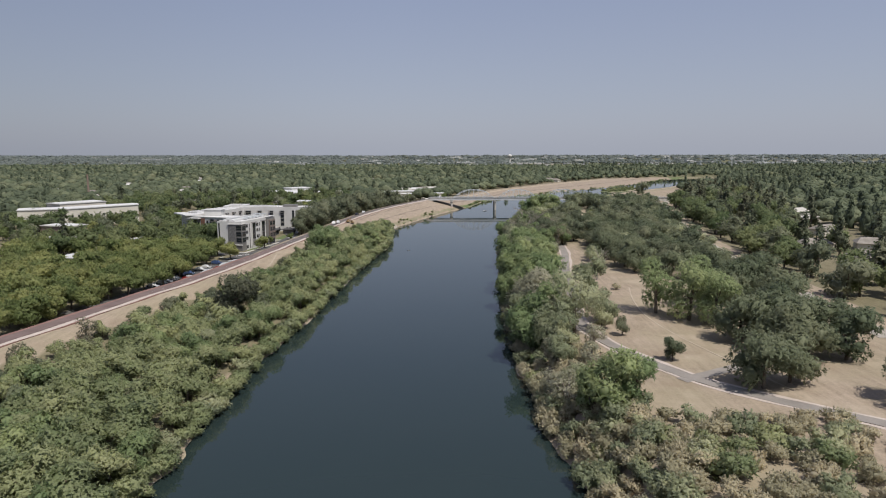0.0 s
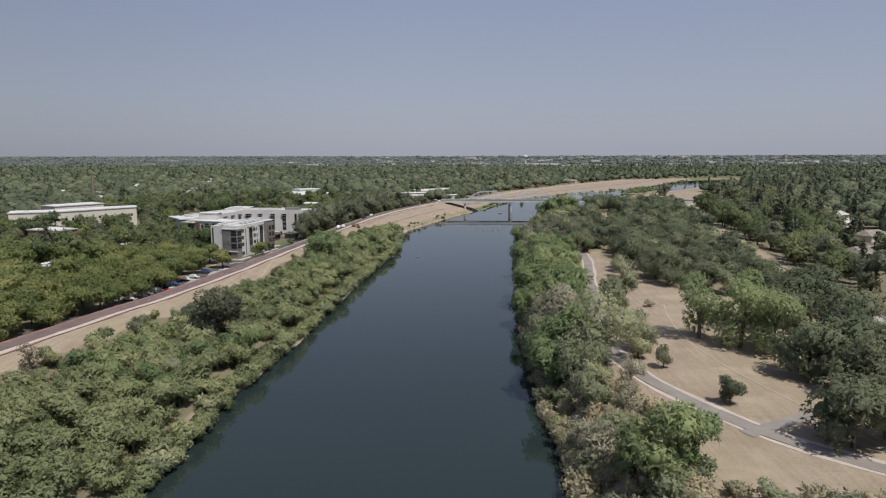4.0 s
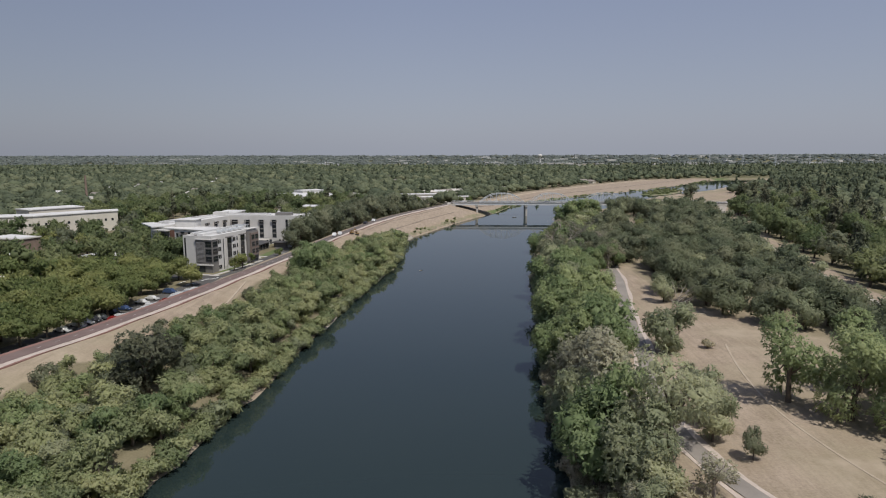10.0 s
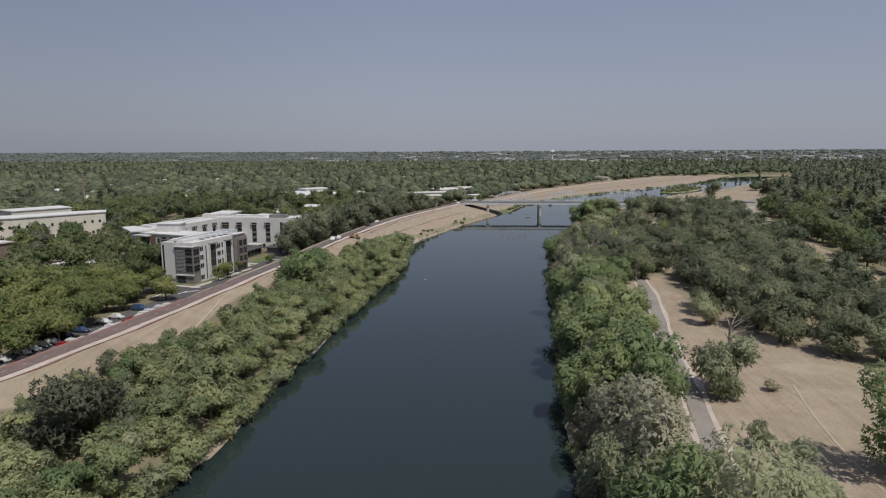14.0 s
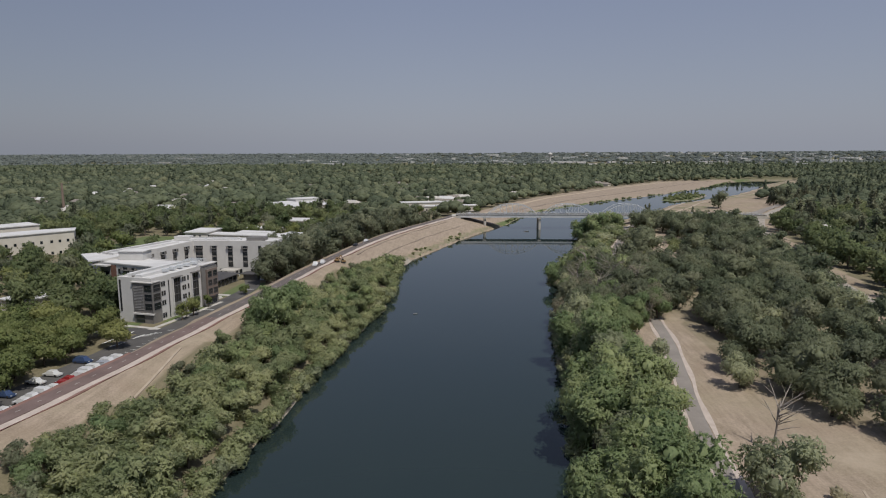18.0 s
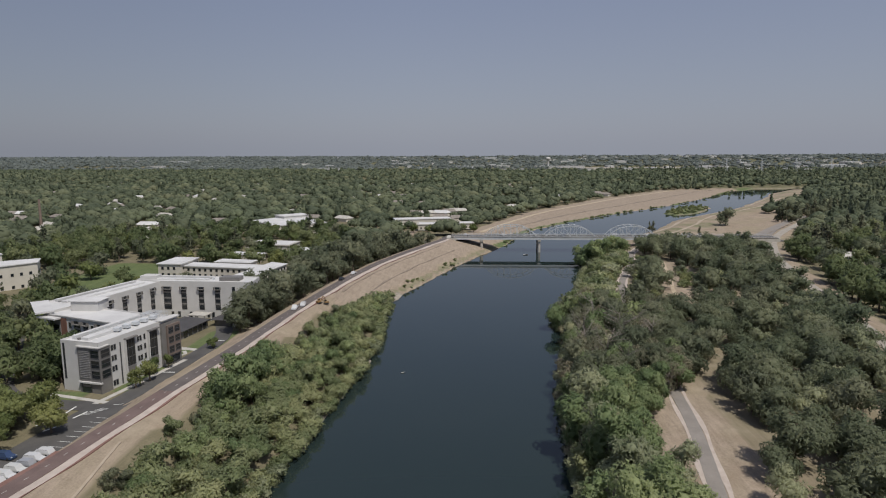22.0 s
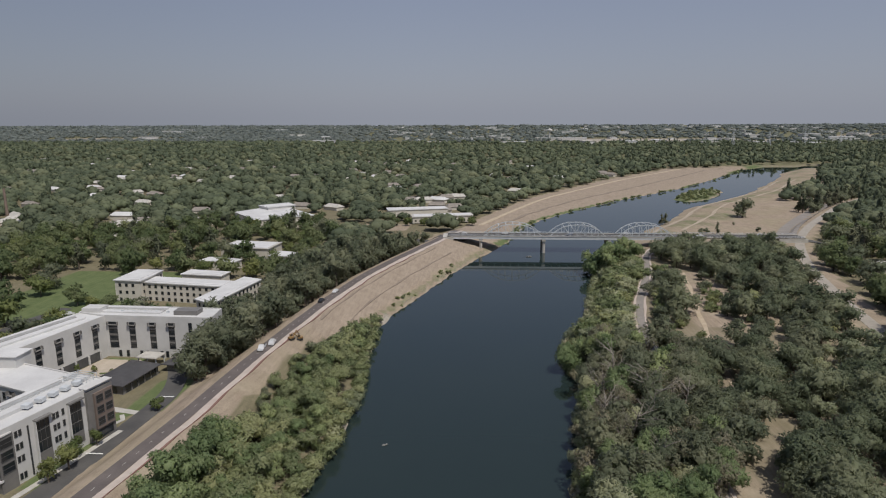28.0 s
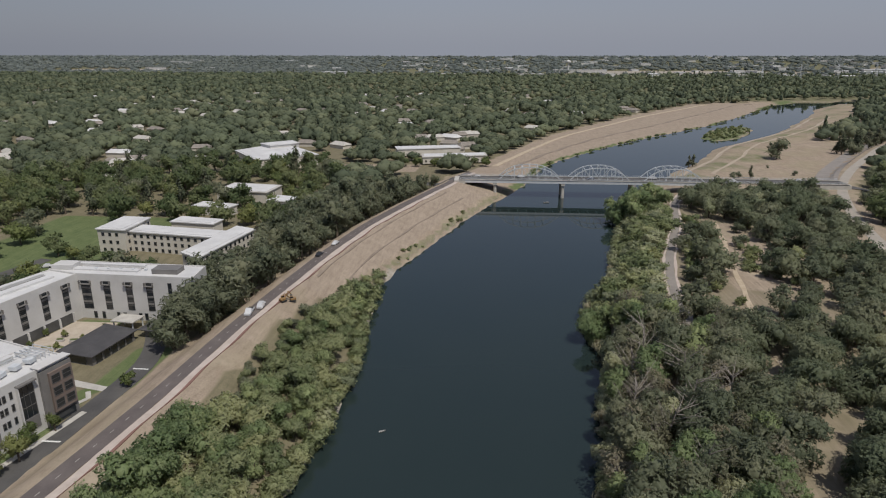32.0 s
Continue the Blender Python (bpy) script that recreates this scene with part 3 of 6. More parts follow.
ribbon("slope_footpath", [(-72, 196), (-69.5, 210), (-68.2, 224), (-69.4, 240), (-70.6, 258), (-72.5, 274)], 0.55, FAINT_TRACK, 0.08, step=2, label="pale worn footpath along the levee slope", category="footpath")


# ---- trees ----
def tube(points, radii, sides=6):
    points = [Vector(p) for p in points]
    verts, faces = [], []
    for i, (p, r) in enumerate(zip(points, radii)):
        d = (points[min(i + 1, len(points) - 1)] - points[max(i - 1, 0)]).normalized()
        q = d.to_track_quat("Z", "Y")
        for k in range(sides):
            a = 2 * math.pi * k / sides
            verts.append(p + q @ Vector((math.cos(a) * r, math.sin(a) * r, 0)))
        if i:
            b = (i - 1) * sides
            for k in range(sides):
                faces.append((b + k, b + (k + 1) % sides, b + sides + (k + 1) % sides, b + sides + k))
    return verts, faces


def tubes_mesh(name, list_of_tubes, mat):
    verts, faces = [], []
    for v, f in list_of_tubes:
        faces += [tuple(i + len(verts) for i in q) for q in f]
        verts += v
    return npmesh(name, [tuple(v) for v in verts], faces, mat, True)


def leaf_clumps(rng, p, n, size, squash=0.75, loose=0.34):
    """Pointed leaf clumps at the points p, turned loosely along n."""
    k = len(p)
    n = n + rng.normal(0, loose, (k, 3))
    n /= np.linalg.norm(n, axis=1)[:, None]
    u = np.cross(n, rng.normal(0, 1, (k, 3)))
    u /= np.linalg.norm(u, axis=1)[:, None] + 1e-9
    v = np.cross(n, u)
    s = (size * rng.uniform(0.6, 1.35, k))[:, None]
    tri = np.stack([p + u * s * 1.15, p - u * s * 0.7 + v * s * squash, p - u * s * 0.6 - v * s * squash], 1)
    return tri.reshape(-1, 3)


def soft_normals(rng, n, spread=0.22):
    """Clump leaves shade with the clump they grow on."""
    n = n / (np.linalg.norm(n, axis=1)[:, None] + 1e-9) + rng.normal(0, spread, n.shape)
    n /= np.linalg.norm(n, axis=1)[:, None] + 1e-9
    return np.repeat(n, 3, axis=0)


OCTA_FACES = np.array([(0, 1, 4), (1, 2, 4), (2, 3, 4), (3, 0, 4), (1, 0, 5), (2, 1, 5), (3, 2, 5), (0, 3, 5)])


ICO_V = []
for i in range(12):
    if i in (0, 11):
        ICO_V.append((0, 0, 1 if i == 0 else -1))
    else:
        low = i > 5
        turn = math.pi * 2 * ((i - 1) % 5) / 5 + (math.pi / 5 if low else 0)
        ICO_V.append((0.894 * math.cos(turn), 0.894 * math.sin(turn), -0.447 if low else 0.447))
ICO_V = np.array(ICO_V)
ICO_F = []
for i in range(5):
    j = (i + 1) % 5
    ICO_F += [(0, 1 + i, 1 + j), (1 + i, 6 + i, 1 + j), (1 + j, 6 + i, 6 + j), (11, 6 + j, 6 + i)]
ICO_F = np.array(ICO_F)


def unit(v):
    return v / (np.linalg.norm(v, axis=-1, keepdims=True) + 1e-9)


def lobes_of(rng, height, width, base, count, shape):
    """Centres and radii of the rounded masses that make up a crown."""
    half = (height - base) / 2
    centre, radius = [], []
    for i in range(count):
        a = i * 2.4 + rng.uniform(-0.5, 0.5)
        h = -0.85 + 1.7 * ((i * 0.618 + rng.uniform(-0.1, 0.1)) % 1.0)
        if shape == "cone":
            reach = (1 - (h + 1) / 2) * 0.62
            r = width * (0.10 + 0.20 * (1 - (h + 1) / 2)) * rng.uniform(0.8, 1.15)
        elif shape == "tall":
            reach = math.sqrt(max(1 - abs(h) ** 2.6, 0.05)) * rng.uniform(0.25, 0.66)
            r = width * rng.uniform(0.13, 0.23)
        else:
            reach = math.sqrt(max(1 - h * h * 0.95, 0.05)) * rng.uniform(0.42, 0.80)
            r = width * rng.uniform(0.12, 0.21)
        centre.append((math.cos(a) * reach * width / 2, math.sin(a) * reach * width / 2, base + half + h * max(half - r * 0.72, half * 0.5)))
        radius.append(r)
    if shape != "cone":
        centre.append((0, 0, base + half * 1.1))
        radius.append(min(width * 0.24, half * 0.8))
    else:
        centre.append((0, 0, height - width * 0.14))
        radius.append(width * 0.10)
    return np.array(centre), np.array(radius)


def crown_mesh(name, seed, mat, height, width, base, lobes, leaves, size, shape="round", droop=0.0):
    """Rounded masses set with leafy sprays: short twigs of narrow leaf tufts that stand out or hang."""
    rng = np.random.default_rng(seed)
    centre, radius = lobes_of(rng, height, width, base, int(lobes * 1.5), shape)
    share = radius ** 2 / (radius ** 2).sum()
    middle = np.array([0, 0, base + (height - base) * 0.38])
    root, facing = [], []
    per = 5
    for c, r, s in zip(centre, radius, share):
        k = int(leaves * s * 1.7 / per) + 4
        d = unit(rng.normal(0, 1, (k, 3)))
        p = c + d * r * rng.uniform(0.72, 1.04, (k, 1)) * np.array([1, 1, 0.95])
        away = np.linalg.norm((p[:, None] - centre[None]) / radius[None, :, None], axis=2)
        keep = (away > 0.70).all(1) & (p[:, 2] > max(base * 0.6, 0.05))
        root.append(p[keep])
        facing.append((d * 0.62 + unit(p - middle) * 0.55)[keep])
    root, facing = np.concatenate(root), unit(np.concatenate(facing))
    k = len(root)
    # twigs lie over the crown like thatch, more or less lifted from it
    along = unit(np.cross(facing, rng.normal(0, 1, (k, 3))) - np.array([0, 0, 0.9]) * droop)
    axis = unit(along + facing * rng.uniform(0.0, 1.15, (k, 1)) ** 1.5 + rng.normal(0, 0.2, (k, 3)))
    step = (np.arange(per) / per)[None, :, None]
    reach = size * rng.uniform(1.6, 4.0, (k, 1, 1))
    hang = np.array([0, 0, -1.0]) * droop * size * 1.5
    p = (root[:, None] + axis[:, None] * reach * step + hang * step ** 2 + rng.normal(0, 0.30 * size, (k, per, 3))).reshape(-1, 3)
    way = unit(np.repeat(axis, per, axis=0) + rng.normal(0, 0.5, (k * per, 3)) + np.array([0, 0, -0.5 * droop]))
    flat = unit(np.cross(way, np.repeat(facing, per, axis=0) + rng.normal(0, 0.32, (k * per, 3))))
    s = (size * rng.uniform(0.65, 1.35, k * per))[:, None]
    slim = 0.62 - 0.45 * max(droop, 0)
    verts = np.stack([p + way * s * (1.85 - slim), p - way * s * 0.55 - flat * s * slim, p - way * s * 0.5 + flat * s * slim], 1).reshape(-1, 3)
    shade = np.repeat(facing, per, axis=0) * 0.9 + flat * rng.normal(0, 0.25, (k * per, 1)) + np.array([0, 0, 0.12])
    soft = soft_normals(rng, shade, 0.2)
    if "dead" not in name:
        # an inner body to each mass, so that a crown is not seen through
        cv = (centre[:, None] + ICO_V[None] * (radius * (0.28 if leaves > 5000 else 0.56))[:, None, None] * rng.uniform(0.86, 1.08, (len(centre), 12, 1))).reshape(-1, 3)
        cv[:, 2] = np.maximum(cv[:, 2], base * 0.5)
        cf = (np.arange(len(centre))[:, None, None] * 12 + ICO_F[None]).reshape(-1, 3) + len(verts)
        soft = np.concatenate([soft, unit(np.tile(ICO_V, (len(centre), 1)) * 0.6 + unit(cv - middle) * 0.5)])
        faces = np.concatenate([np.arange(len(verts)).reshape(-1, 3), cf])
        verts = np.concatenate([verts, cv])
    else:
        faces = np.arange(len(verts)).reshape(-1, 3)
    return npmesh(name, verts, faces, mat, True, soft), centre


def wood_mesh(name, rng, height, base, width, centre, mat=BARK, limbs=6, stout=1.0):
    top = base + (height - base) * 0.6
    r = (0.022 * height + 0.06) * stout
    lean = rng.normal(0, 0.03 * height, 2)
    knots = [(0, 0, -0.4), (lean[0] * 0.3, lean[1] * 0.3, top * 0.35), (lean[0] * 0.7, lean[1] * 0.7, top * 0.7), (lean[0], lean[1], top)]
    parts = [tube(knots, (r * 1.25, r, r * 0.75, r * 0.35), 7)]
    for c in centre[:limbs]:
        start = Vector(knots[1]).lerp(Vector(knots[2]), rng.uniform(0.1, 1.0))
        end = Vector(c)
        mid = start.lerp(end, 0.5) + Vector((0, 0, 0.08 * height))
        parts.append(tube((start, mid, end), (r * 0.5, r * 0.33, r * 0.1), 5))
    return tubes_mesh(name, parts, mat)


PROTOS = {}
# name: material, height, width, foot of the crown, masses, leaf tufts, tuft size, shape, droop, label, category
KINDS = {
    "willow_tree": (WILLOW, 8.4, 7.2, 0.1, 11, 2700, 0.235, "round", 0.15, "yellow-green willow tree crowded on the river bank", "tree"),
    "willow_shrub": (WILLOW, 3.6, 4.6, 0.0, 7, 1000, 0.19, "round", 0.1, "yellow-green willow shrub at the water's edge", "shrub"),
    "grey_willow_tree": (GREYLEAF, 11.0, 10.0, 0.4, 13, 4000, 0.27, "round", 0.35, "grey-green willow tree leaning over the river bank", "tree"),
    "grey_willow_shrub": (GREYLEAF, 3.8, 4.6, 0.0, 7, 1000, 0.18, "round", 0.1, "grey-green willow shrub at the water's edge", "shrub"),
    "big_grey_willow_tree": (GREYLEAF, 17.5, 16.0, 0.8, 18, 8200, 0.27, "round", 0.45, "very large pale grey-green willow on the river bank", "tree"),
    "grove_tree": (COTTONWOOD, 17.5, 13.5, 0.4, 18, 6800, 0.29, "round", 0.4, "tall full green tree in a grove on the meadow", "tree"),
    "cottonwood_tree": (COTTONWOOD, 12.5, 10.5, 0.8, 14, 3600, 0.30, "round", 0.3, "bright green cottonwood tree beside the river", "tree"),
    "oak_tree": (OAK, 14.5, 14.5, 0.7, 17, 4600, 0.36, "round", 0.3, "broad dark green oak tree standing in dry grass", "tree"),
    "shade_tree": (SHADE, 10.0, 11.0, 2.2, 13, 3000, 0.33, "round", 0.0, "round green shade tree beside the campus car park", "tree"),
    "dark_tree": (DARKLEAF, 13.0, 12.5, 0.8, 15, 3600, 0.33, "round", 0.2, "large dull dark green tree beside the levee", "tree"),
    "brown_green_tree": (DUSKLEAF, 15.5, 15.5, 0.8, 18, 6200, 0.32, "round", 0.1, "very large dusky brown-green tree above the bank willows", "tree"),
    "tall_tree": (DARKLEAF, 18.0, 11.5, 1.6, 17, 3800, 0.38, "tall", 0.3, "tall dull green tree in a row along the levee", "tree"),
    "campus_tree": (CAMPUSLEAF, 13.5, 13.0, 1.6, 13, 3400, 0.37, "round", 0.0, "large leafy green tree on the campus grounds", "tree"),
    "conifer_tree": (NEEDLES, 19.0, 8.5, 1.0, 16, 2200, 0.40, "cone", 0.3, "tall dark conifer tree above the suburb", "tree"),
    "dry_shrub": (BRUSHY, 2.8, 3.8, 0.0, 6, 800, 0.16, "round", -0.3, "tan half-bare dry shrub on the bank", "shrub"),
    "lime_shrub": (LIME, 3.8, 4.8, 0.0, 7, 1000, 0.21, "round", 0.0, "yellow-green dense shrub beside the trail", "shrub"),
    "half_dead_tree": (BROWNLEAF, 12.0, 9.5, 1.6, 12, 2300, 0.25, "tall", 0.1, "brownish half-dead tree with bare branches showing", "tree"),
    "pale_half_dead_tree": (DRYSHRUB, 12.0, 9.5, 1.2, 12, 2700, 0.26, "tall", 0.2, "pale grey half-dead willow with bare branches showing", "tree"),
    "brush": (BRUSHY, 2.6, 3.8, 0.0, 6, 1000, 0.16, "round", -0.4, "pale tan and grey twiggy brush in dry grass", "shrub"),
    "small_tree": (SHADE, 5.0, 4.2, 1.2, 8, 1000, 0.21, "round", 0.0, "small young green tree planted beside the dormitory", "tree"),
}


def make_tree(kind, variant, coarse):
    mat, height, width, base, lobes, leaves, size, shape, droop, label, category = KINDS[kind]
    seed = sum(map(ord, kind)) * 7 + variant
    rng = np.random.default_rng(seed)
    h, w = height * rng.uniform(0.92, 1.08), width * rng.uniform(0.9, 1.1)
    if coarse:
        leaves, size = leaves * 0.30, size * 1.55
    crown, centre = crown_mesh("half_dead_crown" if "dead" in kind else "crown", seed, mat, h, w, base, lobes, leaves, size, shape, droop)
    if category == "shrub":
        # leaves down to the ground: a shrub is one piece
        return tagged(new(kind, crown), label, category, "shrubs along the river")
    root = thing(kind, Matrix(), label, category, "trees along the river")
    child("trunk", wood_mesh("trunk", rng, h, max(base, 0.3), w, centre, DEAD_WOOD if "dead" in kind else BARK, 20 if "dead" in kind else 6), root)
    child("crown", crown, root)
    return root


def plant(kind, x, y, scale=1.0, wide=1.0, sink=0.0, rng=random, variants=5):
    v = rng.randrange(variants)
    # finer leaves on the reach that is flown past closely
    coarse = y > 400 or x < -128 or x > 118
    m = Matrix.Translation((x, y, ground_at(x, y) - sink)) @ Matrix.Rotation(rng.uniform(0, 6.28), 4, "Z")
    scaled = m @ Matrix.Diagonal((scale * wide, scale * wide, scale, 1))
    if (kind, v, coarse) not in PROTOS:
        PROTOS[kind, v, coarse] = make_tree(kind, v, coarse)
        PROTOS[kind, v, coarse].matrix_basis = scaled
        return PROTOS[kind, v, coarse]
    ob = copy_thing(PROTOS[kind, v, coarse], m)
    ob.matrix_basis = scaled
    return ob


def scatter(x0, y0, x1, y1, step, rng, keep):
    """Jittered places on a staggered grid, where keep(x, y) holds."""
    found = []
    row = 0
    y = y0
    while y < y1:
        x = x0 + (step / 2 if row % 2 else 0)
        while x < x1:
            px, py = x + rng.uniform(-0.36, 0.36) * step, y + rng.uniform(-0.36, 0.36) * step
            if keep(px, py):
                found.append((px, py))
            x += step
        y += step * 0.87
        row += 1
    return found


# ---- the dormitory ----
def facade_frame(p, q):
    """A pose whose x runs from p to q along a wall, y points out of it (to the right of the way) and z up."""
    p, q = Vector((*p, 0)), Vector((*q, 0))
    x = (q - p).normalized()
    y = Vector((x.y, -x.x, 0))
    m = Matrix.Identity(4)
    m.col[0][:3], m.col[1][:3], m.col[2][:3], m.col[3][:3] = x, y, (0, 0, 1), p
    return m, (q - p).length


def ring(x0, z0, x1, z1, t, y0, y1, m):
    bm = bmesh.new()
    add_box(bm, x0, y0, z0, x0 + t, y1, z1, m)
    add_box(bm, x1 - t, y0, z0, x1, y1, z1, m)
    add_box(bm, x0 + t, y0, z0, x1 - t, y1, z0 + t, m)
    add_box(bm, x0 + t, y0, z1 - t, x1 - t, y1, z1, m)
    return bm


def wall_window(root, m, u, z, w, h, bars=1, label="dark glazed window", trim=None):
    """A framed window standing a little proud of the wall, with its pane behind bars."""
    t = 0.12
    frame_bm = ring(u - w / 2, z, u + w / 2, z + h, t, -0.05, 0.10, m)
    for i in range(1, bars + 1):
        zz = z + h * i / (bars + 1)
        add_box(frame_bm, u - w / 2 + t, -0.05, zz - 0.05, u + w / 2 - t, 0.08, zz + 0.05, m)
    f = part("window", frame_bm, trim or DARK_STEEL, root, label)
    part("pane", box(u - w / 2 + t, -0.04, z + t, u + w / 2 - t, 0.03, z + h - t, m), GLASS, f)
    return f


def bay_window(root, m, u, w=3.8):
    """A tall dark recess over three storeys: glass between mullions, a hood above, a side fin and a grey apron."""
    f = wall_window(root, m, u, 9.6, w, 8.4, 2, "tall dark glazed recess", GREY_PANEL)
    for k in (-1, 1):
        part("mullion", box(u + k * w / 6 - 0.05, 0.03, 9.7, u + k * w / 6 + 0.05, 0.09, 17.9, m), DARK_STEEL, f)
    part("apron", box(u - w / 2, 0.0, 6.6, u + w / 2, 0.12, 9.55, m), GREY_PANEL, root, "grey panel apron")
    part("hood", box(u - w / 2 - 0.3, 0.0, 18.05, u + w / 2 + 0.3, 1.1, 18.4, m), GREY_PANEL, root, "grey metal hood")
    part("fin", box(u - w / 2 - 0.3, 0.0, 6.6, u - w / 2 - 0.05, 0.75, 18.05, m), STUCCO, root)


def strip_window(root, m, u, z, h, w=2.2):
    f = wall_window(root, m, u, z, w, h, 5, "tall dark window strip")
    hood = box(u - w / 2 - 0.3, 0.05, z + h - 1.1, u + w / 2 + 0.3, 0.9, z + h - 0.95, m)
    add_box(hood, u - w / 2 - 0.3, 0.05, z + h - 0.95, u - w / 2 - 0.2, 0.9, z + h + 0.1, m)
    add_box(hood, u + w / 2 + 0.2, 0.05, z + h - 0.95, u + w / 2 + 0.3, 0.9, z + h + 0.1, m)
    part("sunshade", hood, GREY_PANEL, root, "grey metal sunshade")
    for i in (1, 2, 3):
        part("spandrel", box(u - w / 2 + 0.12, 0.03, z + h * i / 4 - 0.35, u + w / 2 - 0.12, 0.07, z + h * i / 4 + 0.35, m), GREY_PANEL, f)


def inset(points, d):
    """The outline moved inwards by d (points run counter-clockwise)."""
    out = []
    n = len(points)
    for i in range(n):
        a, b, c = (Vector(points[(i + k - 1) % n]) for k in range(3))
        e, f = (b - a).normalized(), (c - b).normalized()
        na, nb = Vector((-e.y, e.x)), Vector((-f.y, f.x))
        k = (na + nb) / (1 + na.dot(nb))
        out.append(tuple(b + k * d))
    return out


def wing(root, points, z0, z1, wall=STUCCO, rim=0.5):
    part("wall", prism(points, z0, z1), wall, root)
    bm = bmesh.new()
    inner = inset(points, 0.35)
    n = len(points)
    for i in range(n):
        j = (i + 1) % n
        quad = [points[i], points[j], inner[j], inner[i]]
        add_prism(bm, quad, z1, z1 + rim)
    part("parapet", bm, wall, root)
    part("roof", prism(inner, z1 + 0.004, z1 + 0.18), MEMBRANE, root, "white roof membrane")


G0 = 4.6
SE_WING = [(-112.2, 314.5), (-99.4, 311.6), (-91.6, 341.8), (-104.0, 345.4)]
LINK = [(-106.9, 333.4), (-104.2, 345.6), (-132.6, 355.6), (-136.4, 344.6)][::-1]
W_WING = [(-136.6, 344.4), (-132.4, 355.4), (-123.6, 394.6), (-134.6, 398.0), (-147.2, 357.2)]
N_WING = [(-134.8, 397.6), (-123.5, 394.4), (-85.2, 393.0), (-86.0, 404.4), (-134.8, 406.6)]


def dormitory():
    root = thing("dormitory_building", Matrix(), "white four-storey dormitory with flat roofs round a courtyard", "building")
    top = 19.6
    wing(root, SE_WING, G0 - 0.5, 19.2)
    wing(root, LINK, G0 - 0.5, top - 0.8)
    wing(root, W_WING, G0 - 0.5, top - 0.2)
    wing(root, N_WING, G0 - 0.5, top)
    # south-east wing: river front
    m, length = facade_frame(SE_WING[1], SE_WING[2])
    for z in (5.8, 10.0, 13.1, 16.2):
        for u in (4.5, 5.5):
            wall_window(root, m, u, z, 0.78, 1.6, 0)
    for z in (10.0, 13.1, 16.0):
        for u in (14.3, 15.3):
            wall_window(root, m, u, z, 0.78, 1.6, 1)
        wall_window(root, m, 16.9, z, 0.7, 1.7, 0)
    wall_window(root, m, 7.5, 5.4, 0.42, 12.4, 0, "narrow dark wall slot")
    for u in (11.1, 20.2):
        bay_window(root, m, u)
    block = part("end_block", box(length - 7.8, -2.0, G0 - 0.4, length + 0.3, 0.7, 18.9, m), GREY_PANEL, root, "dark grey end block")
    part("panel", box(length - 6.0, 0.7, 8.2, length - 0.2, 1.25, 18.0, m), BRONZE, block, "bronze-brown framed panel")
    mm = m @ Matrix.Translation((0, 1.25, 0))
    for z in (9.0, 12.1, 15.2):
        wall_window(root, mm, length - 4.5, z, 2.2, 2.1)
        wall_window(root, mm, length - 1.7, z, 2.2, 2.1)
    wall_window(root, m @ Matrix.Translation((0, 0.7, 0)), length - 3.4, 5.3, 5.6, 2.3, 0)
    part("canopy", box(length - 7.9, -1.6, 19.2 + 0.52, length + 0.4, 0.9, 19.95, m), STUCCO, root)
    # its end towards the car park: white wall, glazed corner with louvres
    m, length = facade_frame(SE_WING[0], SE_WING[1])
    wall_window(root, m, 1.0, 8.4, 0.7, 10.4, 3, "narrow tall window")
    part("corner_block", box(6.0, -3.0, G0, length + 0.35, 0.35, 18.2, m), GREY_PANEL, root, "grey glazed corner")
    mm = m @ Matrix.Translation((0, 0.36, 0))
    for i in range(16):
        part("louvre", box(6.5, 0.0, 9.4 + i * 0.5, 10.0, 0.16, 9.62 + i * 0.5, mm), LOUVRE, root)
    for z in (9.3, 12.3, 15.2):
        wall_window(root, mm, 11.9, z, 2.9, 2.3, 1)
    wall_window(root, mm, 8.4, 5.2, 3.4, 2.7, 0)
    part("ledge", box(5.8, -3.2, 18.2, length + 0.6, 0.8, 18.5, m), STUCCO, root)
    part("ledge", box(6.0, 0.0, 7.9, length + 0.6, 0.9, 8.35, m), STUCCO, root)
    m, length = facade_frame(SE_WING[1], SE_WING[2])
    part("corner_return", box(-0.36, -0.2, G0, 3.6, 0.34, 18.2, m), GREY_PANEL, root, "grey glazed corner")
    mm = m @ Matrix.Translation((0, 0.35, 0))
    for z in (9.3, 12.3, 15.2):
        wall_window(root, mm, 1.7, z, 3.0, 2.3, 1)
    # courtyard fronts
    m, length = facade_frame(W_WING[1], W_WING[2])
    for i in range(5):
        strip_window(root, m, 5.5 + i * 7.4, 9.4, 8.6)
    # no recess is cut: a flat sheet carries its shade as dark colour
    part("loggia_shade", box(3.0, -0.02, G0 + 0.2, length - 4, 0.05, 8.2, m), DARK_STEEL, root, "flat dark sheet coloured as a shaded ground floor recess")
    for i in range(7):
        part("column", box(4 + i * 5.4, 0.05, G0 - 0.5, 4.5 + i * 5.4, 0.5, 8.2, m), STUCCO, root)
    m, length = facade_frame(N_WING[1], N_WING[2])
    strip_window(root, m, 2.6, 8.4, 9.4, 3.2)
    for u in (9.6, 17.0, 23.8):
        strip_window(root, m, u, 8.4, 9.4)
    wall_window(root, m, 30.6, 7.6, 1.3, 10.4, 4, "narrow tall window")
    wall_window(root, m, 36.0, 8.6, 0.7, 9.0, 4, "narrow tall window")
    for u in (4.4, 7.2, 12.2, 14.4, 19.6, 21.6, 26.6, 28.4, 33.4):
        wall_window(root, m, u, 5.2, 1.1, 2.3, 0)
    m, length = facade_frame(LINK[0], LINK[3])
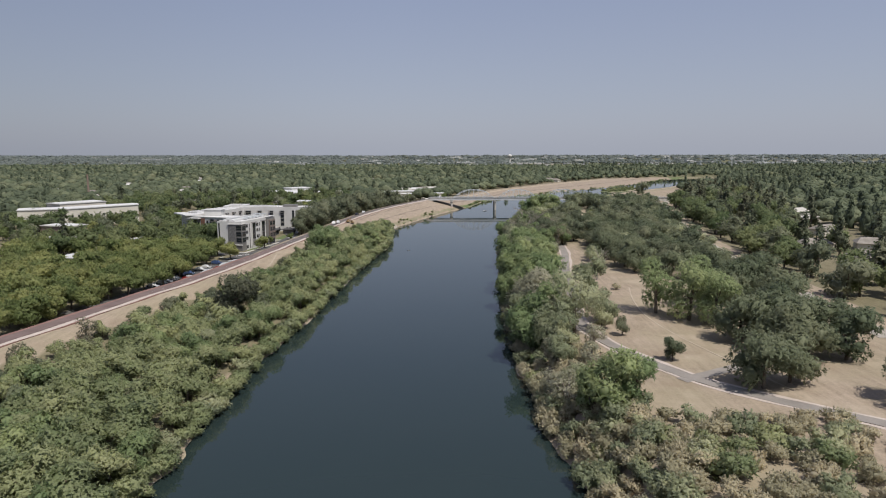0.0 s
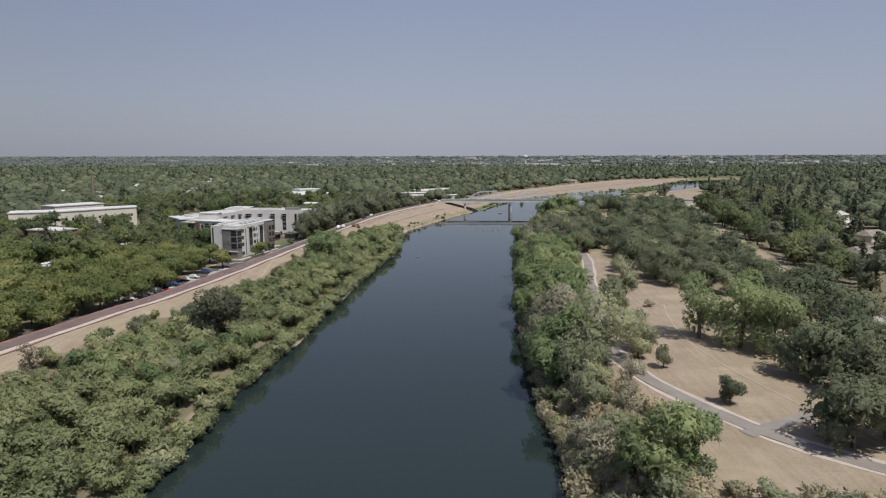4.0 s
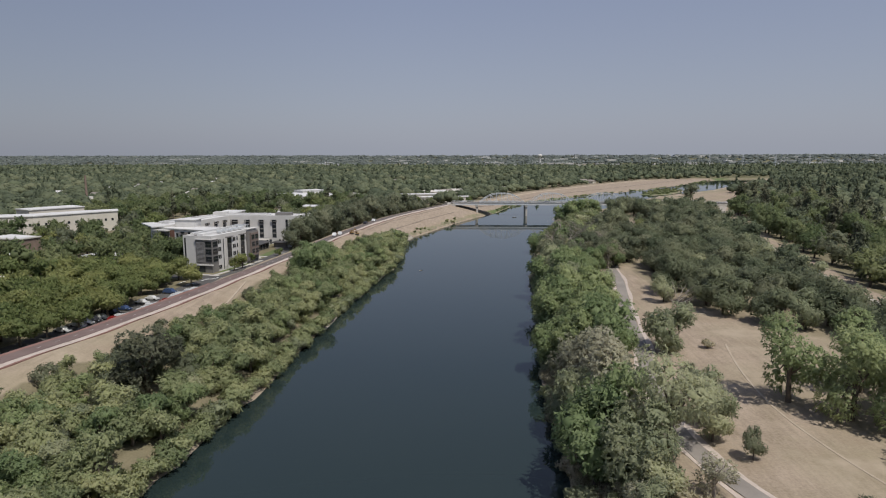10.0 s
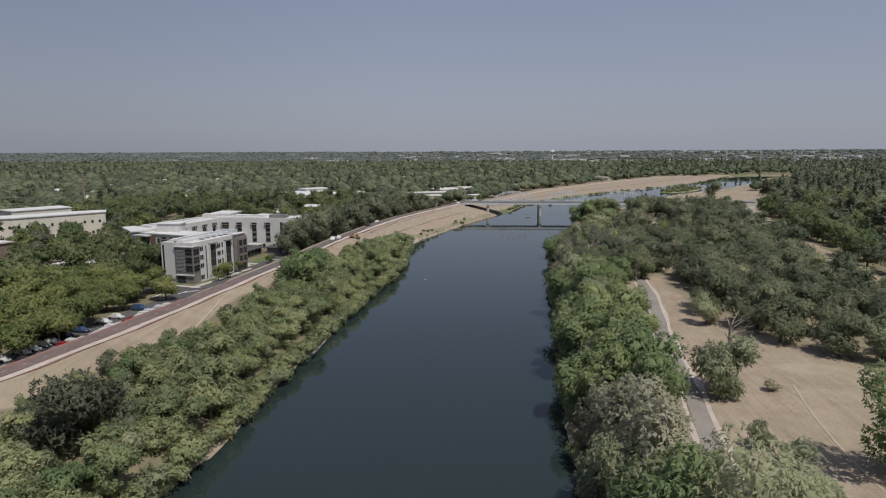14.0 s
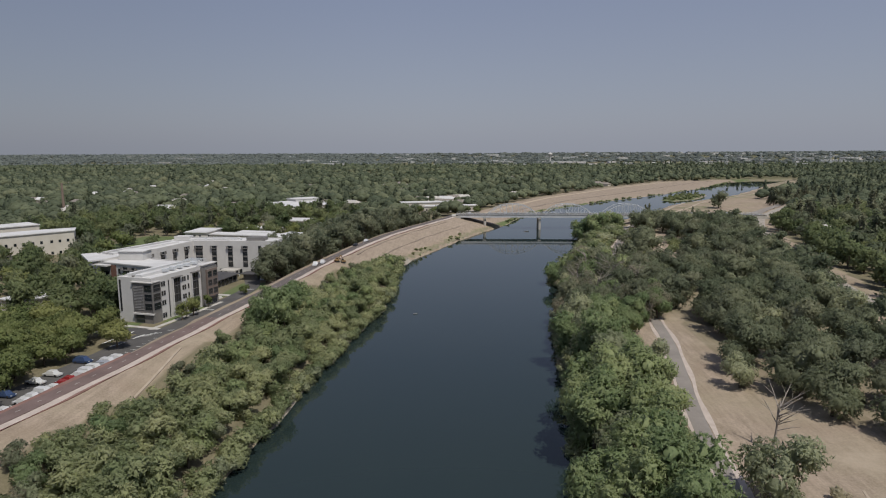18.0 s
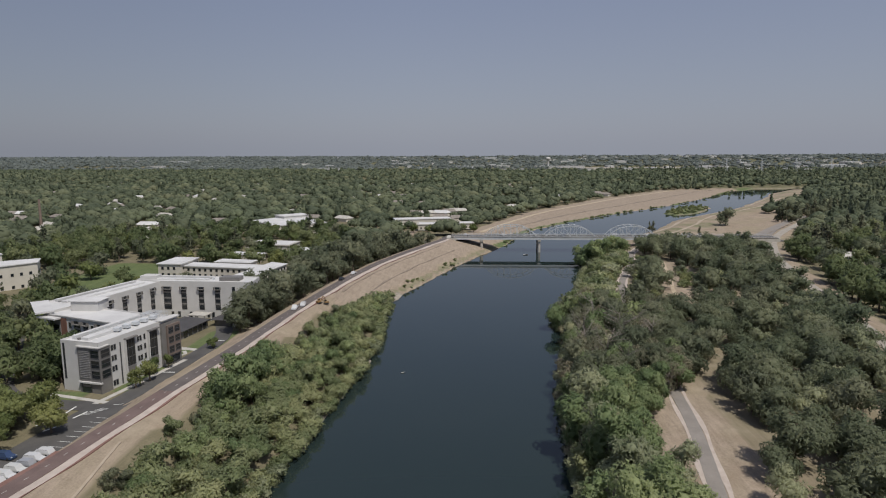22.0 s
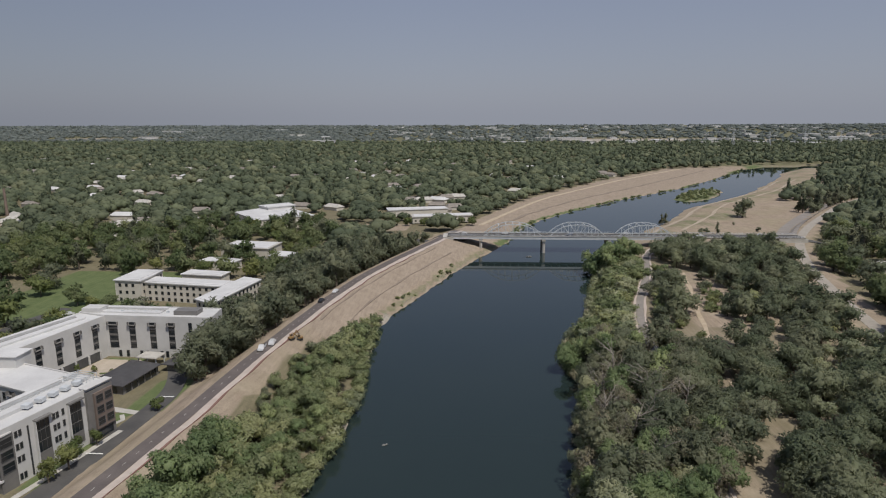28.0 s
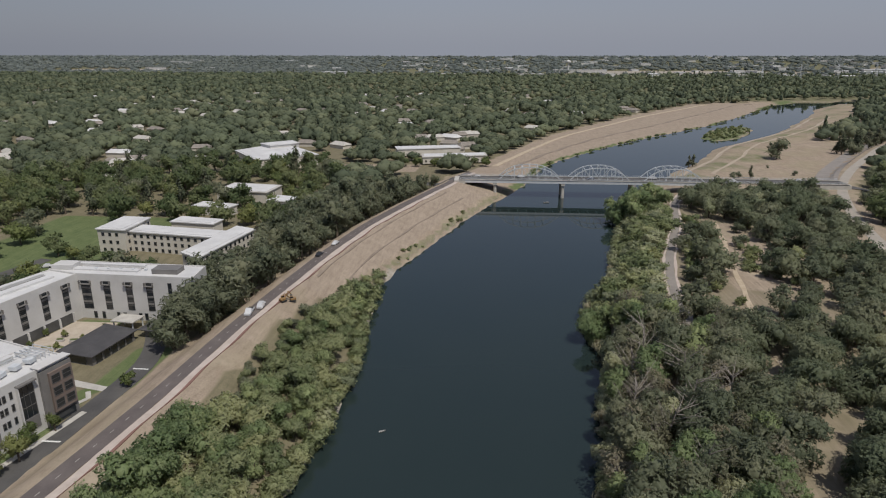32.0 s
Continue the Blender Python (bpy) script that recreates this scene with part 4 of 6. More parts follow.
    part("dark_bay", box(0.4, 0.0, G0, 5.4, 0.10, 17.6, m), GREY_PANEL, root, "dark glazed end wall under the canopy")
    for z in (5.4, 9.2, 13.0):
        wall_window(root, m @ Matrix.Translation((0, 0.1, 0)), 2.9, z, 4.2, 3.0, 1)
    part("canopy", box(-2.4, -0.4, 18.1, 6.4, 2.6, 18.6, m), STUCCO, root)
    part("brick_panel", box(6.0, 0.0, G0, 8.6, 0.25, 18.4, m), BRICK_PANEL, root, "red-brown brick panel")
    for z in (5.6, 9.0, 12.4, 15.4):
        wall_window(root, m, 10.2, z, 1.2, 1.9)
        wall_window(root, m, 20.6, z, 1.2, 1.9)
    strip_window(root, m, 13.6, 8.4, 9.6, 3.0)
    strip_window(root, m, 17.6, 8.4, 9.6)
    strip_window(root, m, 24.0, 8.4, 9.6)
    # on the roofs: raised rims and service strips
    for a, b, lo, hi in ((SE_WING[0], SE_WING[3], 2.0, 26.0), (SE_WING[0], SE_WING[3], 27.5, 32.0), (W_WING[4], W_WING[3], 3.0, 38.0), (N_WING[4], N_WING[3], 4.0, 30.0)):
        mm, span_length = facade_frame(a, b)
        for off, wide, high in ((2.2, 1.4, 0.75), (5.4, 2.6, 0.45)):
            part("roof_strip", box(lo, off, 19.0, min(hi, span_length - 1.5), off + wide, 19.8 + high, mm), MEMBRANE, root)
    # dark strips coloured as the parapets' shadow lines, and pipe frames on the roofs
    for a, b, lo, hi, off in ((SE_WING[0], SE_WING[3], 2.0, 26.0, 4.0), (W_WING[4], W_WING[3], 3.0, 38.0, 3.8), (N_WING[4], N_WING[3], 4.0, 30.0, 3.9)):
        mm, span_length = facade_frame(a, b)
        part("shadow_strip", box(lo, off, 19.3, min(hi, span_length - 1.5), off + 0.7, 19.84, mm), GREY_PANEL, root, "dark roof strip coloured as a parapet's shadow")
    mm, span_length = facade_frame(SE_WING[0], SE_WING[3])
    for i in range(5):
        p = mm @ Vector((27.0 + i * 1.1, 3.0, 20.9))
        part("pipe", beam(p, mm @ Vector((27.0 + i * 1.1, 9.5, 20.9)), 0.14), STEEL, root)
        for v in (3.0, 9.5):
            part("pipe_leg", beam(mm @ Vector((27.0 + i * 1.1, v, 19.3)), mm @ Vector((27.0 + i * 1.1, v, 20.9)), 0.1), STEEL, root)
    # on the roofs
    part("penthouse", box(-131.5, 349.0, 19.0, -122.0, 355.2, 22.2), STUCCO, root)
    part("penthouse_roof", box(-131.9, 348.6, 22.2, -121.6, 355.6, 22.45), MEMBRANE, root)
    part("roof_box", box(-99.8, 396.2, 19.7, -91.5, 401.0, 21.3), GREY_PANEL, root, "grey rooftop plant screen")
    part("stair_head", box(-133.8, 397.8, 19.7, -127.0, 402.6, 21.4), STUCCO, root)
    for i in range(6):
        part("vent", box(-120 + i * 4.1, 398.6, 19.75, -119.2 + i * 4.1, 399.3, 20.5), STEEL, root)
    for i in range(5):
        part("air_unit", box(-101.8 + i * 0.9, 323 + i * 3.4, 19.78, -100 + i * 0.9, 324.8 + i * 3.4, 20.7), STEEL, root, "rooftop air unit")
    m, length = facade_frame(SE_WING[0], SE_WING[3])
    rail = bmesh.new()
    for i in range(9):
        add_beam(rail, m @ Vector((5 + i * 3, 5.4, 19.8)), m @ Vector((5 + i * 3, 5.4, 20.9)), 0.12)
    add_beam(rail, m @ Vector((5, 5.4, 20.9)), m @ Vector((29, 5.4, 20.9)), 0.12)
    add_beam(rail, m @ Vector((5, 5.4, 20.4)), m @ Vector((29, 5.4, 20.4)), 0.1)
    part("roof_rail", rail, STEEL, root)
    m, length = facade_frame(W_WING[4], W_WING[0])
    part("roof_overhang", box(-2.0, -2.0, 19.6, length + 1.0, 3.5, 20.1, m), MEMBRANE, root, "broad white overhanging roof")


dormitory()


def hip_roof(points, z, rise, over):
    bm = bmesh.new()
    outer = inset(points, -over)
    mid = inset(points, 3.2)
    a = [bm.verts.new((x, y, z)) for x, y in outer]
    b = [bm.verts.new((x, y, z + rise)) for x, y in mid]
    c = [bm.verts.new((x, y, z - 0.25)) for x, y in outer]
    n = len(points)
    for i in range(n):
        j = (i + 1) % n
        bm.faces.new((a[i], a[j], b[j], b[i]))
        bm.faces.new((c[i], c[j], a[j], a[i]))
    bm.faces.new(b)
    bm.faces.new(c[::-1])
    return bm


def commons():
    root = thing("commons_building", Matrix(), "low dark-roofed commons building in the dormitory courtyard", "building")
    pts = [(-111.2, 365.6), (-101.0, 363.2), (-98.4, 379.8), (-108.6, 382.6)]
    part("wall", prism(pts, G0 - 0.5, 8.2), GREY_PANEL, root)
    part("roof", hip_roof(pts, 8.2, 1.0, 0.9), DARK_ROOF, root, "dark low-pitched metal roof")
    m, length = facade_frame(pts[0], pts[1])
    wall_window(root, m, 5, 5.0, 7.0, 2.6, 0)
    m, length = facade_frame(pts[1], pts[2])
    for u in (2.5, 5.5, 8.5, 11.5, 14.5):
        wall_window(root, m, u, 5.0, 2.4, 2.6, 0)
    pav = thing("courtyard_pavilion", Matrix(), "small dark-roofed pavilion beside the commons building", "pavilion")
    pts = [(-97.8, 382.0), (-89.6, 380.6), (-88.6, 386.6), (-96.6, 388.0)]
    part("wall", prism(inset(pts, 0.8), G0 - 0.5, 7.6), GREY_PANEL, pav)
    part("roof", hip_roof(pts, 7.6, 0.5, 0.5), DARK_ROOF, pav)
    pts = [(-109.0, 385.6), (-101.4, 384.6), (-100.6, 390.2), (-108.2, 391.2)]
    ram = thing("courtyard_pergola", Matrix(), "flat grey pergola over the courtyard steps", "pergola")
    part("roof", prism(pts, 8.0, 8.3), CONCRETE, ram)
    for x, y in inset(pts, 0.6):
        part("post", box(x - 0.15, y - 0.15, G0 - 0.5, x + 0.15, y + 0.15, 8.0), STEEL, ram)


commons()
tagged(new("courtyard_paving", bm_mesh("courtyard_paving", prism([(-112.6, 360), (-109.6, 383), (-110.0, 391), (-124.0, 391), (-130.0, 358.5)], 4.7, 5.16), worn("tan_paving", (0.34, 0.29, 0.23), (0.46, 0.40, 0.33), 0.9, 0.3, 4.0))), "tan paved courtyard between the dormitory wings", "paving", kind="structure")


def planter(x, y, turn, size):
    root = thing("planter", pose(x, y, 5.16, 0, 0, turn), "low concrete planter trough on the courtyard paving", "planter", "courtyard planters")
    part("trough", box(-size, -0.5, 0, size, 0.5, 0.55, bevel=0.06), CONCRETE, root)
    part("planting", box(-size + 0.15, -0.36, 0.5, size - 0.15, 0.36, 0.95, bevel=0.18), LIME, root, "clipped green planting")


for row in range(4):
    for column in range(3):
        planter(-121.5 + column * 4.3 + row * 0.6, 361.5 + row * 5.2, 12, 1.1 + 0.2 * ((row + column) % 3))
tagged(new("lawn_walk", bm_mesh("lawn_walk", prism([(-104.5, 353.5), (-90.2, 350.4), (-90.2, 352.6), (-104, 356.2)], 4.7, 5.17), CONCRETE)), "pale concrete walk from commons to access road", "walkway", kind="structure")
ribbon("curved_walk", [(-96, 340), (-93.6, 344), (-92.0, 347), (-94, 350)], 1.2, CONCRETE, 0.12, step=1.0, label="pale curved garden walk", category="walkway")
ribbon("front_walk", [(-97.6, 303), (-95.6, 312), (-92.6, 325), (-90.4, 335), (-89.2, 341)], 1.6, CONCRETE, 0.12, step=2.0, label="pale concrete walk along the dormitory", category="walkway")
ribbon("car_park_kerb", [(-118, 311.4), (-109, 309.2), (-98.8, 306.6), (-94.5, 305.4)], 1.5, CONCRETE, 0.14, step=2.0, label="pale concrete walk at the car park edge", category="walkway")

# car park: asphalt below the levee with painted bays
PARK_LINE = [(float(crest_left(y)), y) for y in np.arange(110, 306, 8.0)]
ribbon("car_park", PARK_LINE[9:], 12.5, ASPHALT, 0.10, offset=-15.6, label="dark asphalt car park under shade trees", category="car park", cols=6)


def beside_levee(y, off):
    """A place and heading off metres from the crest, square to it."""
    slope = float(crest_left(y + 2) - crest_left(y - 2)) / 4
    t = Vector((slope, 1)).normalized()
    return float(crest_left(y)) - t.y * off, y + t.x * off, math.degrees(math.atan2(-t.x, t.y))


for i in range(34):
    x, y, turn = beside_levee(208 + i * 2.7, 11.8)
    line = box(-2.3, -0.06, 0, 2.3, 0.06, 0.012, pose(x, y, ground_at(x, y) + 0.105, 0, 0, turn))
    tagged(new("bay_line", bm_mesh("bay_line", line, PAINT_LINE)), "white painted parking bay line", "road marking", "parking bay lines", "structure")
for x, y, a in ((-89.2, 329, 0), (-87.2, 362.5, 0), (-101, 300, 90), (-96.5, 297, 75), (-98.5, 289, 60), (-103, 292, 80)):
    stripe = box(-2.2, -0.25, 0, 2.2, 0.25, 0.012, pose(x, y, ground_at(x, y) + 0.2, 0, 0, a))
    tagged(new("stop_line", bm_mesh("stop_line", stripe, PAINT_LINE)), "white painted stripe on asphalt", "road marking", "painted stripes", "structure")
for i in range(7):
    stripe = box(-1.6, -0.12, 0, 1.6, 0.12, 0.012, pose(-95.4 + i * 0.75, 297.2 + i * 1.15, ground_at(-95.4 + i * 0.75, 297.2 + i * 1.15) + 0.2, 0, 0, 20))
    tagged(new("hatch_stripe", bm_mesh("hatch_stripe", stripe, PAINT_LINE)), "white painted hatching on asphalt", "road marking", "painted hatching", "structure")
dash = resample(LEVEE_LINE, 5.0)
for i in range(34, 96, 1):
    (x, y), (xb, yb) = dash[i], dash[i + 1]
    mark = box(-0.06, -0.6, 0, 0.06, 0.6, 0.012, pose(x, y, ground_at(x, y) + 0.105, 0, 0, math.degrees(math.atan2(yb - y, xb - x)) - 90))
    tagged(new("centre_dash", bm_mesh("centre_dash", mark, CONCRETE)), "pale dash on the levee trail", "road marking", "trail centre dashes", "structure")


# ---- other buildings ----
def flat_block(name, pts, z1, label, wall=CREAM, floors=0, z0=4.2, roof=MEMBRANE, spacing=4.0):
    root = thing(name, Matrix(), label, "building")
    part("wall", prism(pts, z0, z1), wall, root)
    part("roof", prism(inset(pts, -0.5), z1, z1 + 0.45), roof, root)
    part("roof_edge", prism(inset(pts, 1.2), z1 + 0.45, z1 + 0.6), MEMBRANE, root)
    for k in range(len(pts)):
        m, length = facade_frame(pts[k], pts[(k + 1) % len(pts)])
        if length < 7 or floors == 0:
            continue
        facing = (m.to_3x3() @ Vector((0, 1, 0)))
        if facing.y > 0.35 and facing.x < 0.6:
            continue
        for f in range(floors):
            z = z0 + 1.2 + f * (z1 - z0 - 0.6) / floors
            for u in np.arange(2.5, length - 1.5, spacing):
                wall_window(root, m, float(u), z, 1.3, 1.5, 0)
    return root


# the older cream hall north of the dormitory: two low wings
flat_block("cream_hall", [(-146.3, 463.4), (-107.0, 457.2), (-105.4, 466.4), (-146.0, 473.4)], 13.4, "cream three-storey hall with white flat roof", CREAM, 3, spacing=3.2)
flat_block("cream_hall_block", [(-159.2, 461.6), (-146.5, 460.4), (-146.3, 480.6), (-158.6, 481.6)], 14.8, "cream end block of the hall with white flat roof", CREAM, 3, spacing=3.2)
flat_block("cream_hall_wing", [(-110.2, 436.4), (-101.2, 430.0), (-94.4, 469.6), (-103.4, 473.6)], 13.6, "cream hall wing with white flat roof", CREAM, 3, spacing=3.2)
flat_block("long_hall", [(-279, 419), (-271, 404), (-245, 415), (-225, 441), (-216.6, 452), (-223, 463), (-238, 451), (-255, 429)], 17.0, "long cream hall with broad white roof among trees", CREAM, 2)
flat_block("long_hall_annex", [(-281, 451), (-267, 443), (-249, 470), (-264, 481)], 18.0, "cream hall annex with white roof among trees", CREAM, 0)
flat_block("brown_block", [(-222, 349), (-202, 343), (-199, 354), (-218, 361)], 13.5, "tan brick block with flat grey roof", BROWN_BRICK, 1, roof=CONCRETE)
flat_block("low_white_block", [(-205, 326), (-190, 318), (-186, 328), (-200, 336)], 10.0, "low building with white roof among trees", CREAM, 0)
flat_block("white_shed", [(-166, 270), (-158, 268), (-156, 280), (-164, 282)], 8.6, "white shed roof between trees", STUCCO, 0)
flat_block("low_office", [(-160, 324), (-148, 320), (-146, 331), (-157, 335)], 9.4, "low building with pale roof among trees", CREAM, 0)
flat_block("white_hall", [(-190, 690), (-158, 648), (-122, 676), (-150, 712), (-168, 728)], 12.5, "large white-roofed hall among trees", CREAM, 0)
flat_block("white_hall_annex", [(-178, 712), (-166, 700), (-148, 716), (-158, 730)], 15.0, "white roofed upper storey of the hall", STUCCO, 0)
flat_block("grey_hall", [(-148, 556), (-118, 552), (-116, 572), (-146, 577)], 11.0, "low hall with grey flat roof among trees", CREAM, 0, roof=CONCRETE)
flat_block("pale_annex", [(-148, 526), (-128, 522), (-126, 530), (-146, 535)], 9.5, "long low annex with white roof", CREAM, 0)
flat_block("corner_house", [(-112, 536), (-100, 534), (-99, 545), (-110, 548)], 10.5, "small cream house with white roof", CREAM, 1)
flat_block("north_annex", [(-140, 487), (-119, 484), (-118, 492), (-139, 496)], 11.5, "annex with white roof behind the cream hall", CREAM, 0)
flat_block("school_row", [(-46, 690), (2, 702), (0, 716), (-48, 706)], 9.0, "long low building with pale flat roof", CREAM, 1, roof=CONCRETE)
flat_block("shop_row", [(-70, 724), (-20, 738), (-24, 752), (-74, 740)], 9.5, "row of low buildings with white roofs", CREAM, 0)
chimney = thing("brick_chimney", pose(-386, 695, 5), "tall slim tan brick chimney above the trees", "chimney")
child("shaft", npmesh("shaft", *tube([(0, 0, 0), (0, 0, 26)], (1.3, 0.9), 12), BROWN_BRICK), chimney)


# ---- the bridge ----
def bridge():
    root = thing("truss_bridge", Matrix(), "grey steel road bridge with arched trusses on concrete piers", "bridge")
    y0, y1, zt = 600.0, 611.0, 10.8
    part("deck", box(-14, y0 - 0.6, zt - 0.45, 215, y1 + 0.6, zt), ASPHALT, root)
    for y in (y0 - 0.9, y1 + 0.9):
        part("girder", box(-12, y - 0.25, zt - 1.7, 140, y + 0.25, zt + 0.05), STEEL, root)
        part("kerb", box(-14, y - 0.5, zt + 0.05, 215, y + 0.3, zt + 0.3), CONCRETE, root)
        rail = bmesh.new()
        for i in range(108):
            add_box(rail, -13 + i * 2.1, y - 0.05, zt + 0.3, -12.9 + i * 2.1, y + 0.05, zt + 1.2)
        for z in (0.7, 1.2):
            add_box(rail, -13, y - 0.06, zt + z, 214, y + 0.06, zt + z + 0.09)
        part("railing", rail, STEEL, root)
    for i in range(28):
        part("floor_beam", box(-10 + i * 5.4, y0 - 0.6, zt - 1.4, -9.6 + i * 5.4, y1 + 0.6, zt - 0.45), STEEL, root)
    for x in (8.0, 49.0, 91.0, 133.0):
        for y in (y0 + 0.6, y1 - 0.6):
            bm = bmesh.new()
            bmesh.ops.create_cone(bm, cap_ends=True, segments=16, radius1=1.15, radius2=1.0, depth=13, matrix=Matrix.Translation((x, y, 1.5)))
            part("pier_column", bm, CONCRETE, root, smooth=False)
        part("pier_web", box(x - 0.4, y0 + 0.6, -5.0, x + 0.4, y1 - 0.6, 4.5), CONCRETE, root)
        part("pier_cap", box(x - 1.2, y0 - 1.0, 7.6, x + 1.2, y1 + 1.0, zt - 1.7, bevel=0.1), CONCRETE, root)
    for x0, x1 in ((-17, -10), (198, 216)):
        part("abutment", box(x0, y0 - 1.5, 2.0, x1, y1 + 1.5, zt - 0.46), CONCRETE, root)
    panels = 8
    for x0, x1 in ((10.5, 47.5), (53.0, 88.6), (97.0, 132.0)):
        for y in (y0 - 0.35, y1 + 0.35):
            truss = part("truss", box(x0, y - 0.2, zt + 0.28, x1, y + 0.2, zt + 0.66), STEEL, root, "arched steel side truss")
            top = [(x0 + (x1 - x0) * i / panels, y, zt + 0.5 + 7.4 * (1 - abs(2 * i / panels - 1) ** 2.6)) for i in range(panels + 1)]
            for i in range(panels):
                part("chord", beam(top[i], top[i + 1], 0.42), STEEL, truss)
            for i in range(1, panels):
                foot = (top[i][0], y, zt + 0.5)
                part("post", beam(foot, top[i], 0.26), STEEL, truss)
                nxt = i + 1 if i < panels / 2 else i - 1
                if i != panels // 2:
                    part("diagonal", beam(top[i], (top[nxt][0], y, zt + 0.5), 0.18), STEEL, truss)
        for i in range(2, panels - 1):
            xb = x0 + (x1 - x0) * i / panels
            zb = zt + 0.5 + 7.4 * (1 - abs(2 * i / panels - 1) ** 2.6)
            part("cross_brace", beam((xb, y0 - 0.35, zb), (xb, y1 + 0.35, zb), 0.26), STEEL, root)


bridge()
ribbon("bridge_road", [(214, 605.5), (250, 600), (290, 590), (340, 570)], 8.0, ASPHALT, 0.2, step=4, label="asphalt road running on from the bridge", category="road")
ribbon("bridge_approach", [(-120, 640), (-60, 622), (-30, 610), (-12, 605.5)], 9.0, ASPHALT, 0.12, step=4, label="asphalt road leading onto the bridge", category="road")


# ---- vehicles ----
def car_body(bm, l, w, h, kind):
    nose, tail = (0.28, 0.80) if kind == "sedan" else ((0.26, 0.97) if kind == "van" else (0.28, 0.56))
    base = h * 0.52
    profile = [(0, 0.30), (0.02, base * 0.9), (nose - 0.04, base), (nose + 0.08, h), (tail - 0.10, h), (tail, base + 0.02), (0.985, base * 0.98), (1, 0.32)]
    rings = []
    for y, narrow in ((-w / 2, 0.0), (w / 2, 0.0)):
        rings.append([bm.verts.new(((u - 0.5) * l, y * (0.80 if z > base + 0.05 else 1.0), z)) for u, z in profile])
    n = len(profile)
    for i in range(n):
        j = (i + 1) % n
        bm.faces.new((rings[0][i], rings[0][j], rings[1][j], rings[1][i]))
    bm.faces.new(rings[0][::-1])
    bm.faces.new(rings[1])
    bmesh.ops.recalc_face_normals(bm, faces=bm.faces)
    bmesh.ops.bevel(bm, geom=list(bm.edges), offset=0.05, segments=2, affect="EDGES")
    return bm, base, nose, tail


CAR_PROTO = {}


def build_car(kind, paint, label):
    l, w, h = {"sedan": (4.6, 1.82, 1.45), "van": (4.7, 1.9, 1.75), "pickup": (5.7, 2.0, 1.85)}[kind]
    root = thing({"sedan": "parked_car", "van": "parked_suv", "pickup": "pickup_truck"}[kind], Matrix(), label, "car", "parked vehicles")
    bm, base, nose, tail = car_body(bmesh.new(), l, w, h, kind)
    part("body", bm, paint, root)
    x0, x1 = (nose - 0.5) * l + 0.45, (tail - 0.5) * l - 0.45
    part("windscreen", beam(((nose - 0.485) * l, 0, base + 0.06), ((nose - 0.40) * l - 0.1, 0, h - 0.1), w * 0.74, 0.06), GLASS, root)
    for s in (-1, 1):
        part("side_window", box(x0, s * w * 0.405 - 0.03, base + 0.08, x1, s * w * 0.405 + 0.03, h - 0.14), GLASS, root)
        part("headlight", box(-l / 2 - 0.02, s * w * 0.34 - 0.16, base * 0.72, -l / 2 + 0.14, s * w * 0.34 + 0.16, base * 0.9), STEEL, root)
        for u in (-0.31, 0.30):
            tyre = bmesh.new()
            bmesh.ops.create_cone(tyre, cap_ends=True, segments=14, radius1=0.34, radius2=0.34, depth=0.22, matrix=pose(u * l, s * (w / 2 - 0.1), 0.34, 90, 0, 0))
            part("wheel", tyre, RUBBER, root)
    if kind == "pickup":
        part("load_bed", box(0.07 * l, -w * 0.40, base - 0.02, 0.46 * l, w * 0.40, base + 0.03), RUBBER, root)
    return root


def park(kind, colour, x, y, turn, z=None):
    key = (kind, colour)
    names = ("white", "black", "silver-grey", "dark red", "dark blue", "pale grey")
    z = ground_at(x, y) + 0.1 if z is None else z
    m = pose(x, y, z, 0, 0, turn)
    what = {"sedan": "saloon car", "van": "sport utility car", "pickup": "pickup truck"}[kind]
    if key not in CAR_PROTO:
        CAR_PROTO[key] = build_car(kind, CAR_PAINTS[colour], f"{names[colour]} {what} standing on asphalt")
        CAR_PROTO[key].matrix_basis = m
        return CAR_PROTO[key]
    return copy_thing(CAR_PROTO[key], m)


rng = random.Random(5)
for i in range(34):
    row = 209.4 + i * 2.7
    near = 236 < row < 275
    if (near and rng.random() < 0.92) or (row < 276 and rng.random() < 0.22):
        x, y, turn = beside_levee(row, 11.9 + rng.uniform(-0.25, 0.25))
        park(rng.choice(("sedan", "van")), 0 if near and rng.random() < 0.5 else rng.randrange(6), x, y, turn + rng.choice((0, 180)), ground_at(x, y) + 0.1)
    if rng.random() < 0.55 and row < 272:
        x, y, turn = beside_levee(row, 19.0 + rng.uniform(-0.3, 0.3))
        park(rng.choice(("sedan", "van")), rng.choice((1, 2, 4, 5, 0)), x, y, turn + rng.choice((0, 180)), ground_at(x, y) + 0.1)
park("pickup", 0, -67.6, 391.5, 96)
park("van", 0, -65.6, 396.5, 276)
park("sedan", 0, -58.2, 464, 80)
park("sedan", 1, -61.0, 449, 262)
for x, c, k in ((24, 0, "sedan"), (66, 2, "van"), (104, 0, "van"), (-4, 0, "pickup"), (150, 5, "sedan"), (190, 0, "sedan")):
    park(k, c, x, 603.4 if c else 608, 0 if c else 180, 10.8)
park("van", 1, -136, 318, 40)
park("sedan", 0, -168, 440, 20)
park("sedan", 2, -88.5, 381.5, 110)


